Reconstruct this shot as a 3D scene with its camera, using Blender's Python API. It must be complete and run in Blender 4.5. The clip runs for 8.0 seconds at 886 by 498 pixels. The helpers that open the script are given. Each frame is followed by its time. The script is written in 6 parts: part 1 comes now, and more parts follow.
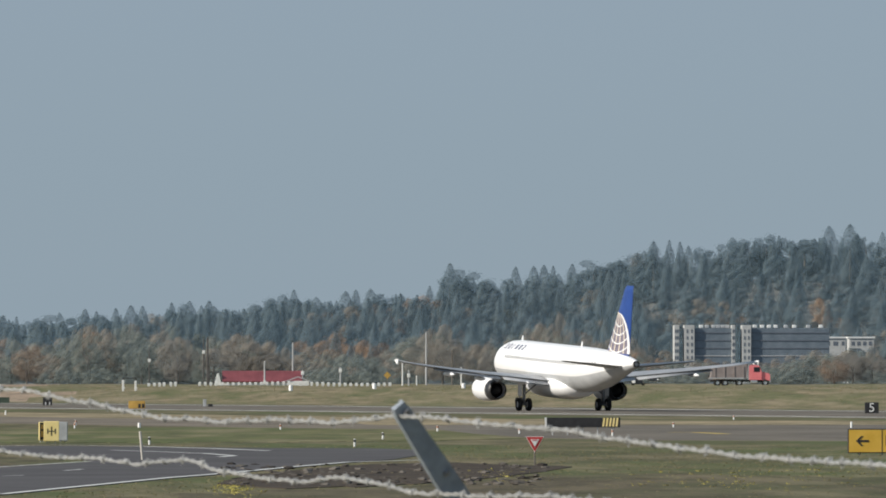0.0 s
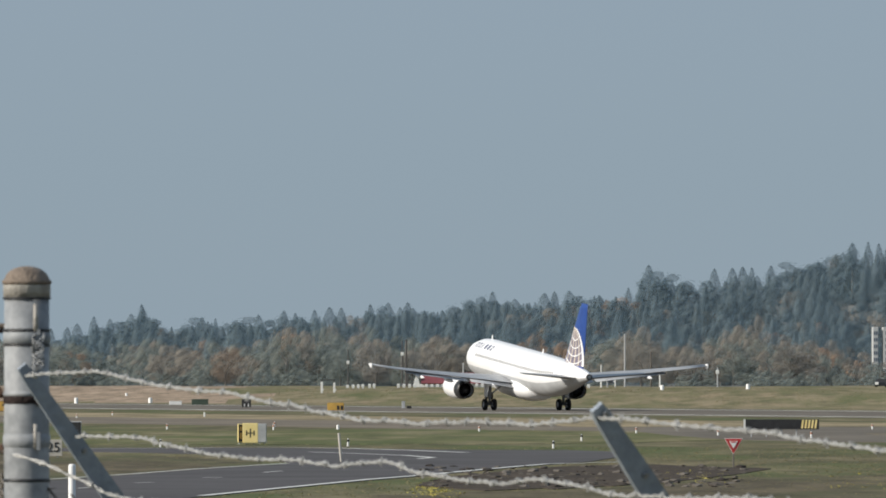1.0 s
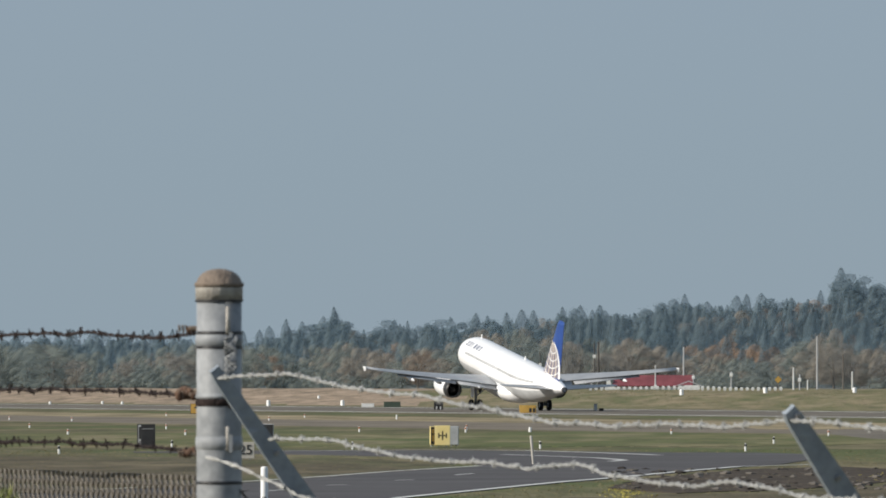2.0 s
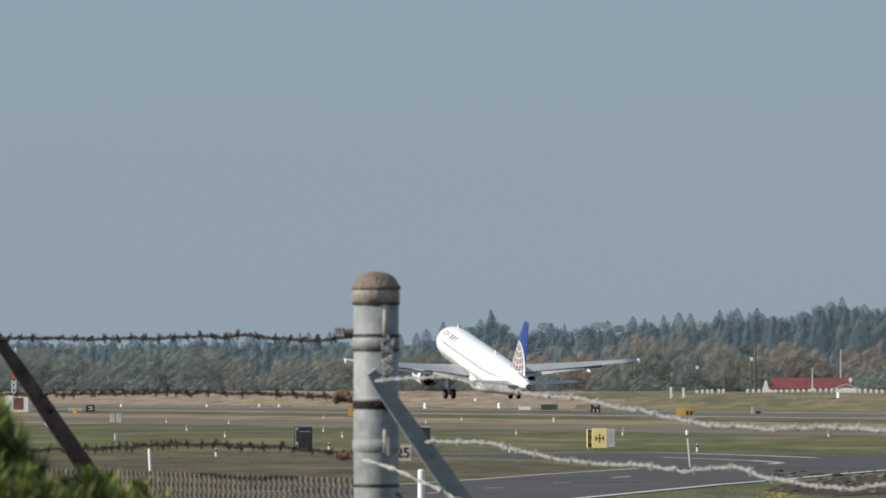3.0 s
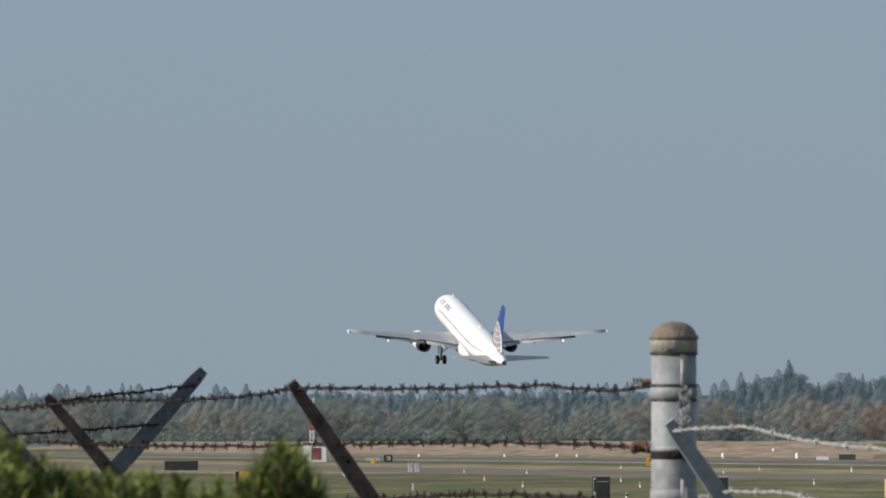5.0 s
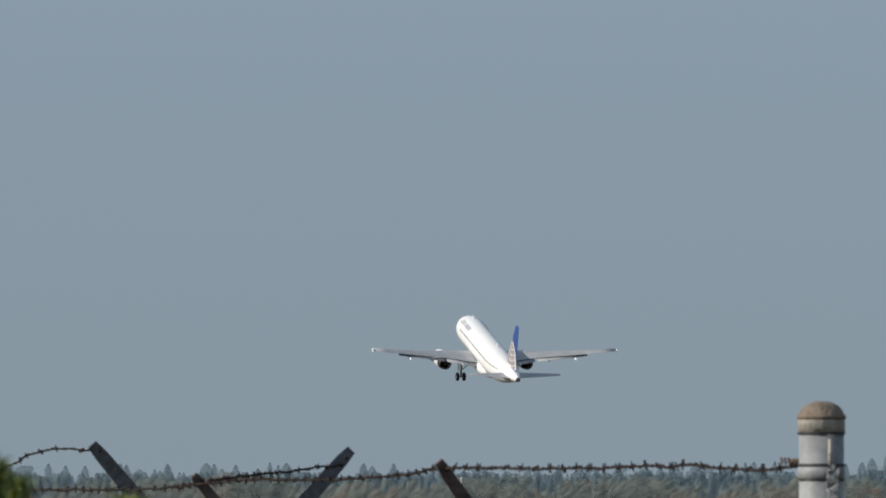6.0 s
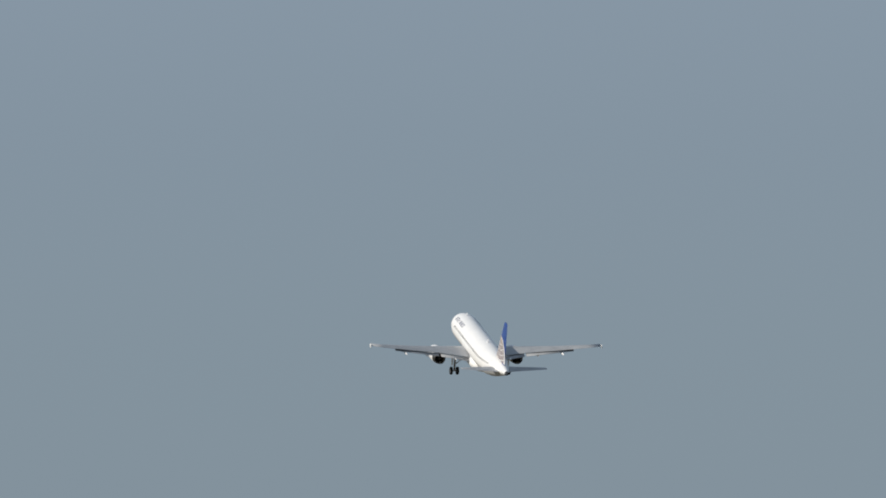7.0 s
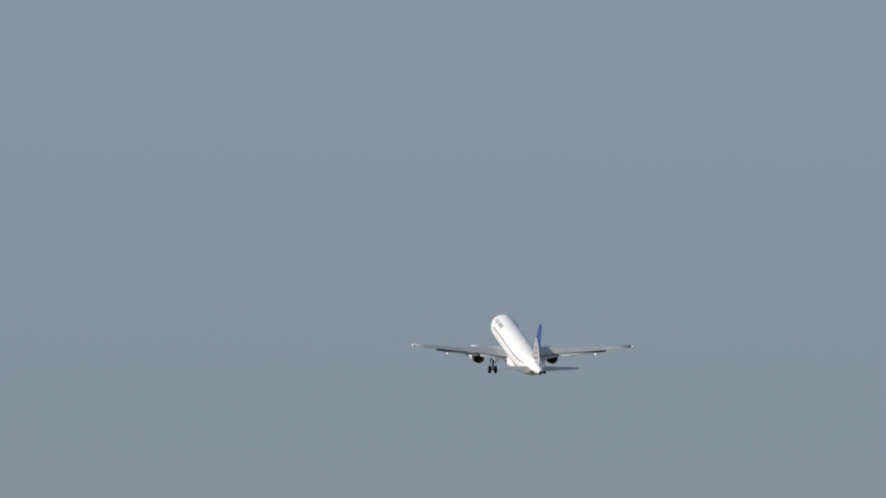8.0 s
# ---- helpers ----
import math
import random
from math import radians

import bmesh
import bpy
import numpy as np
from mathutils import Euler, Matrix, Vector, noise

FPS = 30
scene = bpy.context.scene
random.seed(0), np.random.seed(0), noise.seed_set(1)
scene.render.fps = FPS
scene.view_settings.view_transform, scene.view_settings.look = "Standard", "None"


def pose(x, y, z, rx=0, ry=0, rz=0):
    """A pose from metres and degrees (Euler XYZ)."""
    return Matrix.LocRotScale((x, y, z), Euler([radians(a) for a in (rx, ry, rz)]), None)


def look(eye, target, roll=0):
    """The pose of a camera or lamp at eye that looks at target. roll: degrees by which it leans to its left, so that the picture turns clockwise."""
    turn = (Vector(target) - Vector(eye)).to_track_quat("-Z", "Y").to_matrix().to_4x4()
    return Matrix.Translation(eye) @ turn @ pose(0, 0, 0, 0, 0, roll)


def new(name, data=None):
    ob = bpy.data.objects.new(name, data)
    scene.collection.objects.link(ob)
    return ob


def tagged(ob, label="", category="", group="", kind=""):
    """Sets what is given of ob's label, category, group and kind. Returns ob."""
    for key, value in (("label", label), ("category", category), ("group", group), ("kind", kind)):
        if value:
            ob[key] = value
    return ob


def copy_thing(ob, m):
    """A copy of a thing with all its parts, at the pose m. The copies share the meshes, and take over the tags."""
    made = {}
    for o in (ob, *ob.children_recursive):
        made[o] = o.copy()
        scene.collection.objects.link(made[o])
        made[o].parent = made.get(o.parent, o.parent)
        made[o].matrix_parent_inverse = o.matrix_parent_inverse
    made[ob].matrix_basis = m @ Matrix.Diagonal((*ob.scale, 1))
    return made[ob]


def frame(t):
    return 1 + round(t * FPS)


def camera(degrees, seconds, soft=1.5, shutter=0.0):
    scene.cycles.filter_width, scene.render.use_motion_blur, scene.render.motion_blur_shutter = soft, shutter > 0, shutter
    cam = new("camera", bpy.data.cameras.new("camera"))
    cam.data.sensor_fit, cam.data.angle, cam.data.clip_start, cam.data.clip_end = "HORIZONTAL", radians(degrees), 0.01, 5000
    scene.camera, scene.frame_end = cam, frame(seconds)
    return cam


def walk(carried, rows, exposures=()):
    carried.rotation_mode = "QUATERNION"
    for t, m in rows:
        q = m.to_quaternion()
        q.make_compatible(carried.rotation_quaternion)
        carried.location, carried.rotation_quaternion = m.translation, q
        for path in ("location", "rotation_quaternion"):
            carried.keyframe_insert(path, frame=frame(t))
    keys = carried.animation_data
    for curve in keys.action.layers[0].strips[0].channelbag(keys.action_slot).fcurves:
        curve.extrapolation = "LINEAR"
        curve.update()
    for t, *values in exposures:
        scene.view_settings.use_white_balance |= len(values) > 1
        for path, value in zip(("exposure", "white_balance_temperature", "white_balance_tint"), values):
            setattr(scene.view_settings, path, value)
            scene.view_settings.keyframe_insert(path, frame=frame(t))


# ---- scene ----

EYE = 2.9                      # the viewer's eye above the airfield
cam = camera(5.294, 8.0, soft=1.8)
walk(cam, [
    (0.0, pose(0, 0, EYE, 90.7771, 0, -1.7417)),
    (0.5, pose(0, 0, EYE, 90.7839, 0, -1.0829)),
    (1.0, pose(0, 0, EYE, 90.7882, 0, -0.5541)),
    (1.5, pose(0, 0, EYE, 90.7940, 0, 0.0000)),
    (2.0, pose(0, 0, EYE, 90.8031, 0, 0.5946)),
    (2.2, pose(0, 0, EYE, 90.8048, 0, 0.8041)),
    (3.3, pose(0, 0, EYE, 90.8251, 0, 1.8008)),
    (3.5, pose(0, 0, EYE, 90.8278, 0, 1.9867)),
    (4.0, pose(0, 0, EYE, 90.8379, 0, 2.4614)),
    (4.2, pose(0, 0, EYE, 90.8464, 0, 2.6506)),
    (5.3, pose(0, 0, EYE, 91.2738, 0, 3.5290)),
    (5.5, pose(0, 0, EYE, 91.3751, 0, 3.6777)),
    (6.0, pose(0, 0, EYE, 91.5947, 0, 4.1946)),
    (6.5, pose(0, 0, EYE, 91.8042, 0, 4.5562)),
    (6.7, pose(0, 0, EYE, 91.8684, 0, 4.6423)),
    (7.0, pose(0, 0, EYE, 91.9607, 0, 4.8187)),
    (7.5, pose(0, 0, EYE, 92.1630, 0, 5.3093)),
    (8.0, pose(0, 0, EYE, 92.3174, 0, 5.6269)),
], exposures=[(0.0, 0.0), (4.2, -0.03), (5.5, -0.13), (6.5, -0.27), (8.0, -0.32)])
cam.data.dof.use_dof = True          # focused on the far field
cam.data.dof.focus_distance = 1000
cam.data.dof.aperture_fstop = 88

# ---- light ----
SUN_AZ, SUN_EL = radians(252), radians(28)   # clockwise from the view's north
world = bpy.data.worlds.new("sky")
scene.world = world
world.use_nodes = True
wn = world.node_tree.nodes
wn.clear()
sky = wn.new("ShaderNodeTexSky")
sky.sky_type = "NISHITA"
sky.sun_disc = False
sky.sun_elevation = SUN_EL
sky.sun_rotation = SUN_AZ
sky.air_density, sky.dust_density, sky.ozone_density = 1.0, 0.6, 3.0
# a thin even haze lies over the whole sky
haze = wn.new("ShaderNodeMix")
haze.data_type = "RGBA"
haze.inputs[0].default_value = 0.88
haze_by_height = wn.new("ShaderNodeValToRGB")      # greenish-grey low down, paler and bluer above
for spot, colour in ((0.0, (2.70, 3.55, 4.34)), (0.022, (2.62, 3.46, 4.30)), (0.045, (2.68, 3.46, 4.38)), (0.07, (2.98, 3.74, 4.70)), (0.3, (2.9, 3.7, 4.7))):
    stop = haze_by_height.color_ramp.elements[0] if spot == 0.0 else haze_by_height.color_ramp.elements.new(spot)
    stop.position, stop.color = spot, (*colour, 1)
haze_by_height.color_ramp.elements[-1].color = (2.8, 3.6, 4.6, 1)
where = wn.new("ShaderNodeTexCoord")
split = wn.new("ShaderNodeSeparateXYZ")
world.node_tree.links.new(where.outputs["Generated"], split.inputs[0])
world.node_tree.links.new(split.outputs["Z"], haze_by_height.inputs["Fac"])
world.node_tree.links.new(haze_by_height.outputs["Color"], haze.inputs[7])
back = wn.new("ShaderNodeBackground")
back.inputs["Strength"].default_value = 0.1
wout = wn.new("ShaderNodeOutputWorld")
world.node_tree.links.new(sky.outputs[0], haze.inputs[6])
world.node_tree.links.new(haze.outputs[2], back.inputs["Color"])
world.node_tree.links.new(back.outputs[0], wout.inputs["Surface"])

sun_data = bpy.data.lights.new("sun", "SUN")
sun_data.energy = 5.0
sun_data.angle = radians(0.6)
sun_data.color = (1.0, 0.93, 0.82)
sun = new("sun", sun_data)
to_sun = Vector((math.sin(SUN_AZ) * math.cos(SUN_EL), math.cos(SUN_AZ) * math.cos(SUN_EL), math.sin(SUN_EL)))
sun.matrix_world = look(to_sun * 100, (0, 0, 0))


# ---- materials ----
def material(name, dark, light, scale=3.0, rough=0.8, metal=0.0, bump=0.2, fine=12.0, detail=6.0, spread=(0.35, 0.65), island=0.0, random_object=0.0, stretch=1.0):
    """Two colours mixed by noise at two scales, with a fine relief."""
    m = bpy.data.materials.new(name)
    m.use_nodes = True
    n, l = m.node_tree.nodes, m.node_tree.links
    b = n["Principled BSDF"]
    b.inputs["Roughness"].default_value = rough
    b.inputs["Metallic"].default_value = metal
    if rough >= 0.85:
        b.inputs["Specular IOR Level"].default_value = 0.15      # loose, dusty surfaces
    co = n.new("ShaderNodeTexCoord")
    big = n.new("ShaderNodeTexNoise")
    big.inputs["Scale"].default_value = scale
    big.inputs["Detail"].default_value = detail
    small = n.new("ShaderNodeTexNoise")
    small.inputs["Scale"].default_value = scale * fine
    small.inputs["Detail"].default_value = 4
    grain = co.outputs["Object"]
    if stretch != 1.0:      # streaks along the mower's way
        turn = n.new("ShaderNodeMapping")
        turn.inputs["Scale"].default_value = (stretch, 1, 1)
        l.new(grain, turn.inputs["Vector"])
        grain = turn.outputs["Vector"]
    l.new(grain, big.inputs["Vector"])
    l.new(grain, small.inputs["Vector"])
    mixf = n.new("ShaderNodeMath")
    mixf.operation = "MULTIPLY_ADD"
    mixf.inputs[1].default_value = 0.35
    l.new(small.outputs["Fac"], mixf.inputs[0])
    half = n.new("ShaderNodeMath")
    half.operation = "MULTIPLY"
    half.inputs[1].default_value = 0.65
    l.new(big.outputs["Fac"], half.inputs[0])
    l.new(half.outputs[0], mixf.inputs[2])
    fac = mixf.outputs[0]
    for amount, node, socket in ((island, "ShaderNodeNewGeometry", "Random Per Island"), (random_object, "ShaderNodeObjectInfo", "Random")):
        if amount:
            src = n.new(node)
            add = n.new("ShaderNodeMath")
            add.operation = "MULTIPLY_ADD"
            add.inputs[1].default_value = amount
            off = n.new("ShaderNodeMath")
            off.operation = "SUBTRACT"
            off.inputs[1].default_value = amount / 2
            l.new(src.outputs[socket], add.inputs[0])
            l.new(fac, off.inputs[0])
            l.new(off.outputs[0], add.inputs[2])
            fac = add.outputs[0]
    ramp = n.new("ShaderNodeValToRGB")
    e = ramp.color_ramp.elements
    e[0].position, e[1].position = spread
    e[0].color, e[1].color = (*dark, 1), (*light, 1)
    l.new(fac, ramp.inputs["Fac"])
    l.new(ramp.outputs["Color"], b.inputs["Base Color"])
    if bump:
        bn = n.new("ShaderNodeBump")
        bn.inputs["Strength"].default_value = bump
        bn.inputs["Distance"].default_value = 0.02
        l.new(small.outputs["Fac"], bn.inputs["Height"])
        l.new(bn.outputs["Normal"], b.inputs["Normal"])
    return m


def grassland(name, dark=(0.07, 0.071, 0.035), light=(0.152, 0.134, 0.072), scale=0.04, green=0.75, straw=0.5, brown=0.6):
    """Mown grass of three tones that drift into one another, with fine blades and thatch."""
    m = material(name, dark, light, scale=scale, fine=14, rough=0.95, spread=(0.36, 0.64), bump=0.6, stretch=5.0)
    n, l = m.node_tree.nodes, m.node_tree.links
    b = n["Principled BSDF"]
    base = b.inputs["Base Color"].links[0].from_socket
    co = n.new("ShaderNodeTexCoord")
    way = n.new("ShaderNodeMapping")
    way.inputs["Scale"].default_value = (6, 1, 1)
    l.new(co.outputs["Object"], way.inputs["Vector"])
    for size, colour, lo, hi, reach in ((0.014, (0.082, 0.108, 0.036), 0.46, 0.58, green), (0.026, (0.27, 0.222, 0.14), 0.50, 0.62, straw), (0.09, (0.066, 0.054, 0.034), 0.52, 0.66, brown)):
        t = n.new("ShaderNodeTexNoise")
        t.inputs["Scale"].default_value, t.inputs["Detail"].default_value = size, 7
        t.inputs["Roughness"].default_value = 0.66
        l.new(way.outputs["Vector"], t.inputs["Vector"])
        r = n.new("ShaderNodeMapRange")
        r.inputs["From Min"].default_value, r.inputs["From Max"].default_value, r.inputs["To Max"].default_value = lo, hi, reach
        l.new(t.outputs["Fac"], r.inputs["Value"])
        mix = n.new("ShaderNodeMix")
        mix.data_type = "RGBA"
        mix.inputs[7].default_value = (*colour, 1)
        l.new(r.outputs["Result"], mix.inputs[0])
        l.new(base, mix.inputs[6])
        base = mix.outputs[2]
    l.new(base, b.inputs["Base Color"])
    return m


M_GRASS = grassland("mown_grass")
M_DRY = material("dry_grass", (0.125, 0.107, 0.058), (0.345, 0.28, 0.178), scale=0.05, fine=9, rough=0.95, spread=(0.36, 0.6), bump=0.6, detail=9, stretch=4.0)
M_BANK = grassland("bank_grass", (0.1, 0.108, 0.048), (0.28, 0.22, 0.14), scale=0.07, green=0.5, straw=0.75, brown=0.4)
M_SANDBANK = material("sandy_bank", (0.16, 0.125, 0.085), (0.42, 0.32, 0.235), scale=0.09, fine=9, rough=0.95, spread=(0.36, 0.64), bump=0.6, stretch=4.0)
M_LITTER = material("forest_floor", (0.11, 0.125, 0.125), (0.18, 0.185, 0.175), scale=0.08, rough=0.95, bump=0.5)
M_EARTH = material("bare_earth", (0.03, 0.024, 0.02), (0.095, 0.075, 0.056), scale=0.5, fine=8, rough=1.0, bump=0.8)
M_CLOD = material("earth_clods", (0.04, 0.034, 0.03), (0.155, 0.138, 0.12), scale=2.0, fine=6, rough=1.0, island=0.6, bump=0.6)
M_ASPHALT = material("asphalt", (0.066, 0.062, 0.063), (0.108, 0.102, 0.103), scale=0.15, fine=20, rough=0.85, bump=0.3)
M_RUNWAY = material("runway_surface", (0.098, 0.087, 0.071), (0.19, 0.166, 0.133), scale=0.035, fine=20, rough=0.85, bump=0.3, stretch=4.0)
M_TAXI = material("worn_taxiway", (0.116, 0.10, 0.079), (0.225, 0.19, 0.147), scale=0.04, fine=20, rough=0.9, bump=0.3, stretch=4.0)
M_LINE = material("road_paint", (0.55, 0.55, 0.52), (0.8, 0.8, 0.77), scale=1.5, rough=0.7, bump=0.1)
M_WHITE = material("white_paint", (0.80, 0.80, 0.81), (0.86, 0.86, 0.86), scale=0.6, rough=0.32, bump=0.0)
M_GREY = material("belly_grey", (0.42, 0.43, 0.44), (0.52, 0.53, 0.54), scale=0.8, rough=0.4, bump=0.0)
M_WING = material("wing_grey", (0.27, 0.28, 0.295), (0.37, 0.38, 0.395), scale=0.7, rough=0.4, bump=0.0)
M_BLUE = material("tail_blue", (0.012, 0.046, 0.21), (0.018, 0.064, 0.28), scale=0.6, rough=0.35, bump=0.0)
M_GLOBE = material("globe_slate", (0.14, 0.125, 0.17), (0.23, 0.20, 0.245), scale=0.8, rough=0.4, bump=0.0)
M_GOLD = material("pale_gold", (0.62, 0.52, 0.40), (0.8, 0.72, 0.62), scale=2, rough=0.4, bump=0.0)
M_DARK = material("dark_metal", (0.012, 0.012, 0.014), (0.04, 0.04, 0.042), scale=3, rough=0.5, bump=0.1)
M_STEEL = material("bare_steel", (0.28, 0.28, 0.29), (0.42, 0.42, 0.43), scale=5, rough=0.4, metal=0.6, bump=0.1)
M_RUBBER = material("tyre_rubber", (0.012, 0.012, 0.012), (0.03, 0.03, 0.03), scale=4, rough=0.85, bump=0.2)
M_NAVY = material("navy_paint", (0.03, 0.042, 0.11), (0.06, 0.078, 0.16), scale=3, rough=0.4, bump=0.0)
M_PANE = material("dark_pane", (0.10, 0.12, 0.15), (0.17, 0.19, 0.22), scale=3, rough=0.15, bump=0.0)


# ---- builders ----
def link_mesh(name, bm, mat, smooth=False):
    bmesh.ops.recalc_face_normals(bm, faces=bm.faces)
    me = bpy.data.meshes.new(name)
    bm.to_mesh(me)
    bm.free()
    for m in (mat if isinstance(mat, (list, tuple)) else [mat]):
        me.materials.append(m)
    if smooth:
        for p in me.polygons:
            p.use_smooth = True
    return new(name, me)


def part(name, bm, mat, parent, label="", smooth=False):
    ob = link_mesh(name, bm, mat, smooth)
    ob.parent = parent
    if label:
        tagged(ob, label)
    return ob


def thing(name, x, y, z, turn=0.0, label="", category="", group="", kind=""):
    ob = new(name)
    ob.matrix_basis = pose(x, y, z, 0, 0, turn)
    return tagged(ob, label, category, group, kind)


def box(bm, cx, cy, cz, sx, sy, sz, bevel=0.0, m=None):
    r = bmesh.ops.create_cube(bm, size=1.0, matrix=(m or Matrix()) @ Matrix.Translation((cx, cy, cz)) @ Matrix.Diagonal((sx, sy, sz, 1)))
    if bevel:
        edges = list({e for v in r["verts"] for e in v.link_edges})
        bmesh.ops.bevel(bm, geom=edges, offset=bevel, segments=2, affect="EDGES", profile=0.5)
    return bm


def rod(bm, a, b, r1, r2=None, sides=8):
    a, b = Vector(a), Vector(b)
    d = b - a
    m = Matrix.Translation((a + b) / 2) @ d.to_track_quat("Z", "Y").to_matrix().to_4x4()
    bmesh.ops.create_cone(bm, cap_ends=True, segments=sides, radius1=r1, radius2=r1 if r2 is None else r2, depth=d.length, matrix=m)
    return bm


def loft(bm, rings, cap=True, mats=None):
    """Skins a row of closed rings of points; mats gives a material index by ring vertex."""
    vs = [[bm.verts.new(p) for p in ring] for ring in rings]
    n = len(rings[0])
    for a, b in zip(vs, vs[1:]):
        for i in range(n):
            f = bm.faces.new((a[i], a[(i + 1) % n], b[(i + 1) % n], b[i]))
            if mats:
                f.material_index = mats[i]
    if cap:
        bm.faces.new(vs[0])
        bm.faces.new(list(reversed(vs[-1])))
    return bm


def lathe(bm, profile, origin, axis="z", sides=24, cap=False):
    rings = []
    for r, h in profile:
        ring = []
        for i in range(sides):
            a = 2 * math.pi * i / sides
            c, s = r * math.cos(a), r * math.sin(a)
            ring.append(Vector(origin) + (Vector((c, s, h)) if axis == "z" else Vector((c, h, s)) if axis == "y" else Vector((h, c, s))))
        rings.append(ring)
    return loft(bm, rings, cap)


def slab(bm, outline, z0, z1):
    """A flat plate over an outline of (x, y)."""
    lo = [bm.verts.new((x, y, z0)) for x, y in outline]
    hi = [bm.verts.new((x, y, z1)) for x, y in outline]
    n = len(lo)
    bm.faces.new(hi)
    bm.faces.new(list(reversed(lo)))
    for i in range(n):
        bm.faces.new((lo[i], lo[(i + 1) % n], hi[(i + 1) % n], hi[i]))
    return bm


# ---- the airfield ----
# The runway runs away to the north-west: s along it, q across it (towards the far side).
RX, RY, RT = 37.255, 866.456, radians(15.983)


def along(s, q):
    return (RX - s * math.sin(RT) + q * math.cos(RT), RY + s * math.cos(RT) + q * math.sin(RT))


def smooth_step(a, b, x):
    t = max(0.0, min(1.0, (x - a) / (b - a)))
    return t * t * (3 - 2 * t)


HILL_X = (-160, -83, 0, 76, 133, 185, 330)      # how high the wooded hill stands along the skyline
HILL_Z = (3, 5, 11, 16, 25, 33, 36)


def ground_height(x, y):
    dx, dy = x - RX, y - RY
    q = dx * math.cos(RT) + dy * math.sin(RT)
    s = -dx * math.sin(RT) + dy * math.cos(RT)
    bank = smooth_step(42 + 9 * noise.noise((s * 0.03, 7, 0)), 85, q) * (1.75 + 0.3 * noise.noise((s * 0.02, q * 0.03, 0)) + 0.3 * noise.noise((s * 0.09, q * 0.09, 4)))
    near = 1.0 - smooth_step(18, 90, math.hypot(x, y))
    hill = smooth_step(2440, 2960, y) * float(np.interp(x, HILL_X, HILL_Z))
    return bank + near * 0.9 + hill


def build_ground():
    xs = sorted({*(-5000 + 500 * i for i in range(21)), *(-600 + 40 * i for i in range(31)), *(-160 + 6 * i for i in range(54))})
    ys = sorted({*(-3000 + 500 * i for i in range(17)), *(-100 + 10 * i for i in range(48)), *(380 + 20 * i for i in range(31)),
                 *(1000 + 9 * i for i in range(90)), *(1850 + 60 * i for i in range(50)), 4850})
    pts = [(x, y, ground_height(x, y)) for y in ys for x in xs]
    n = len(xs)
    faces = [(j * n + i, j * n + i + 1, (j + 1) * n + i + 1, (j + 1) * n + i) for j in range(len(ys) - 1) for i in range(n - 1)]
    me = bpy.data.meshes.new("ground")
    me.from_pydata(pts, [], faces)
    me.materials.append(M_GRASS)
    me.materials.append(M_BANK)
    me.materials.append(M_SANDBANK)
    me.materials.append(M_LITTER)
    for p in me.polygons:
        c = p.center
        q = (c.x - RX) * math.cos(RT) + (c.y - RY) * math.sin(RT)
        sandy = c.x / c.y < -0.012 + 0.012 * noise.noise((c.x * 0.02, c.y * 0.01, 3)) and q > 44
        p.material_index = 3 if c.y > 1860 else (2 if sandy else 1) if q > 36 and c.y > 700 else 0
        p.use_smooth = True
    return tagged(new("ground", me), "mown airfield grass rising to a dry bank", "ground", kind="structure")


build_ground()


def strip(name, s0, s1, q0, q1, z, mat, label, category):
    bm = bmesh.new()
    slab(bm, [along(s0, q0), along(s1, q0), along(s1, q1), along(s0, q1)], z - 0.05, z)
    return tagged(link_mesh(name, bm, mat), label, category, kind="structure")


strip("runway", -700, 2200, -30, 30, 0.012, M_RUNWAY, "long grey grooved runway with rubber-darkened surface", "runway")
strip("taxiway", -500, 2000, -112, -83, 0.012, M_TAXI, "worn grey-brown taxiway parallel to the runway", "taxiway")
strip("verge", -500, 2000, -83, -58, 0.01, M_DRY, "strip of dry straw-coloured grass beside the taxiway", "verge")
strip("verge", -100, 2000, -136, -112, 0.01, M_DRY, "strip of dry straw-coloured grass beside the taxiway", "verge")
for q in (-23.5, 23.5):
    strip("trim", -700, 2200, q - 0.5, q + 0.5, 0.018, M_LINE, "white painted runway edge line", "marking")


# ---- the airliner ----
def airfoil(chord, thick, n=7):
    pts = []
    for i in range(n + 1):
        x = 0.5 * (1 - math.cos(math.pi * i / n))
        pts.append((x * chord, thick * chord * (2.97 * math.sqrt(x) - 1.26 * x - 3.516 * x * x + 2.843 * x ** 3 - 1.036 * x ** 4) * 0.5))
    low = [(x, -0.75 * z) for x, z in reversed(pts[1:-1])]
    return pts + low


def wing_part(bm, stations, thick, upright=False, lift=0.0):
    """stations: (span, distance of the leading edge behind the nose, height, chord); lift: slope of a raised rear part."""
    rings = []
    for span, le, z, chord in stations:
        ring = []
        for a, h in airfoil(chord, thick):
            up = lift * max(0.0, a - 0.6 * chord)
            ring.append((h, NOSE - le - a, span) if upright else (span, NOSE - le - a, z + h + up))
        rings.append(ring)
    return loft(bm, rings)


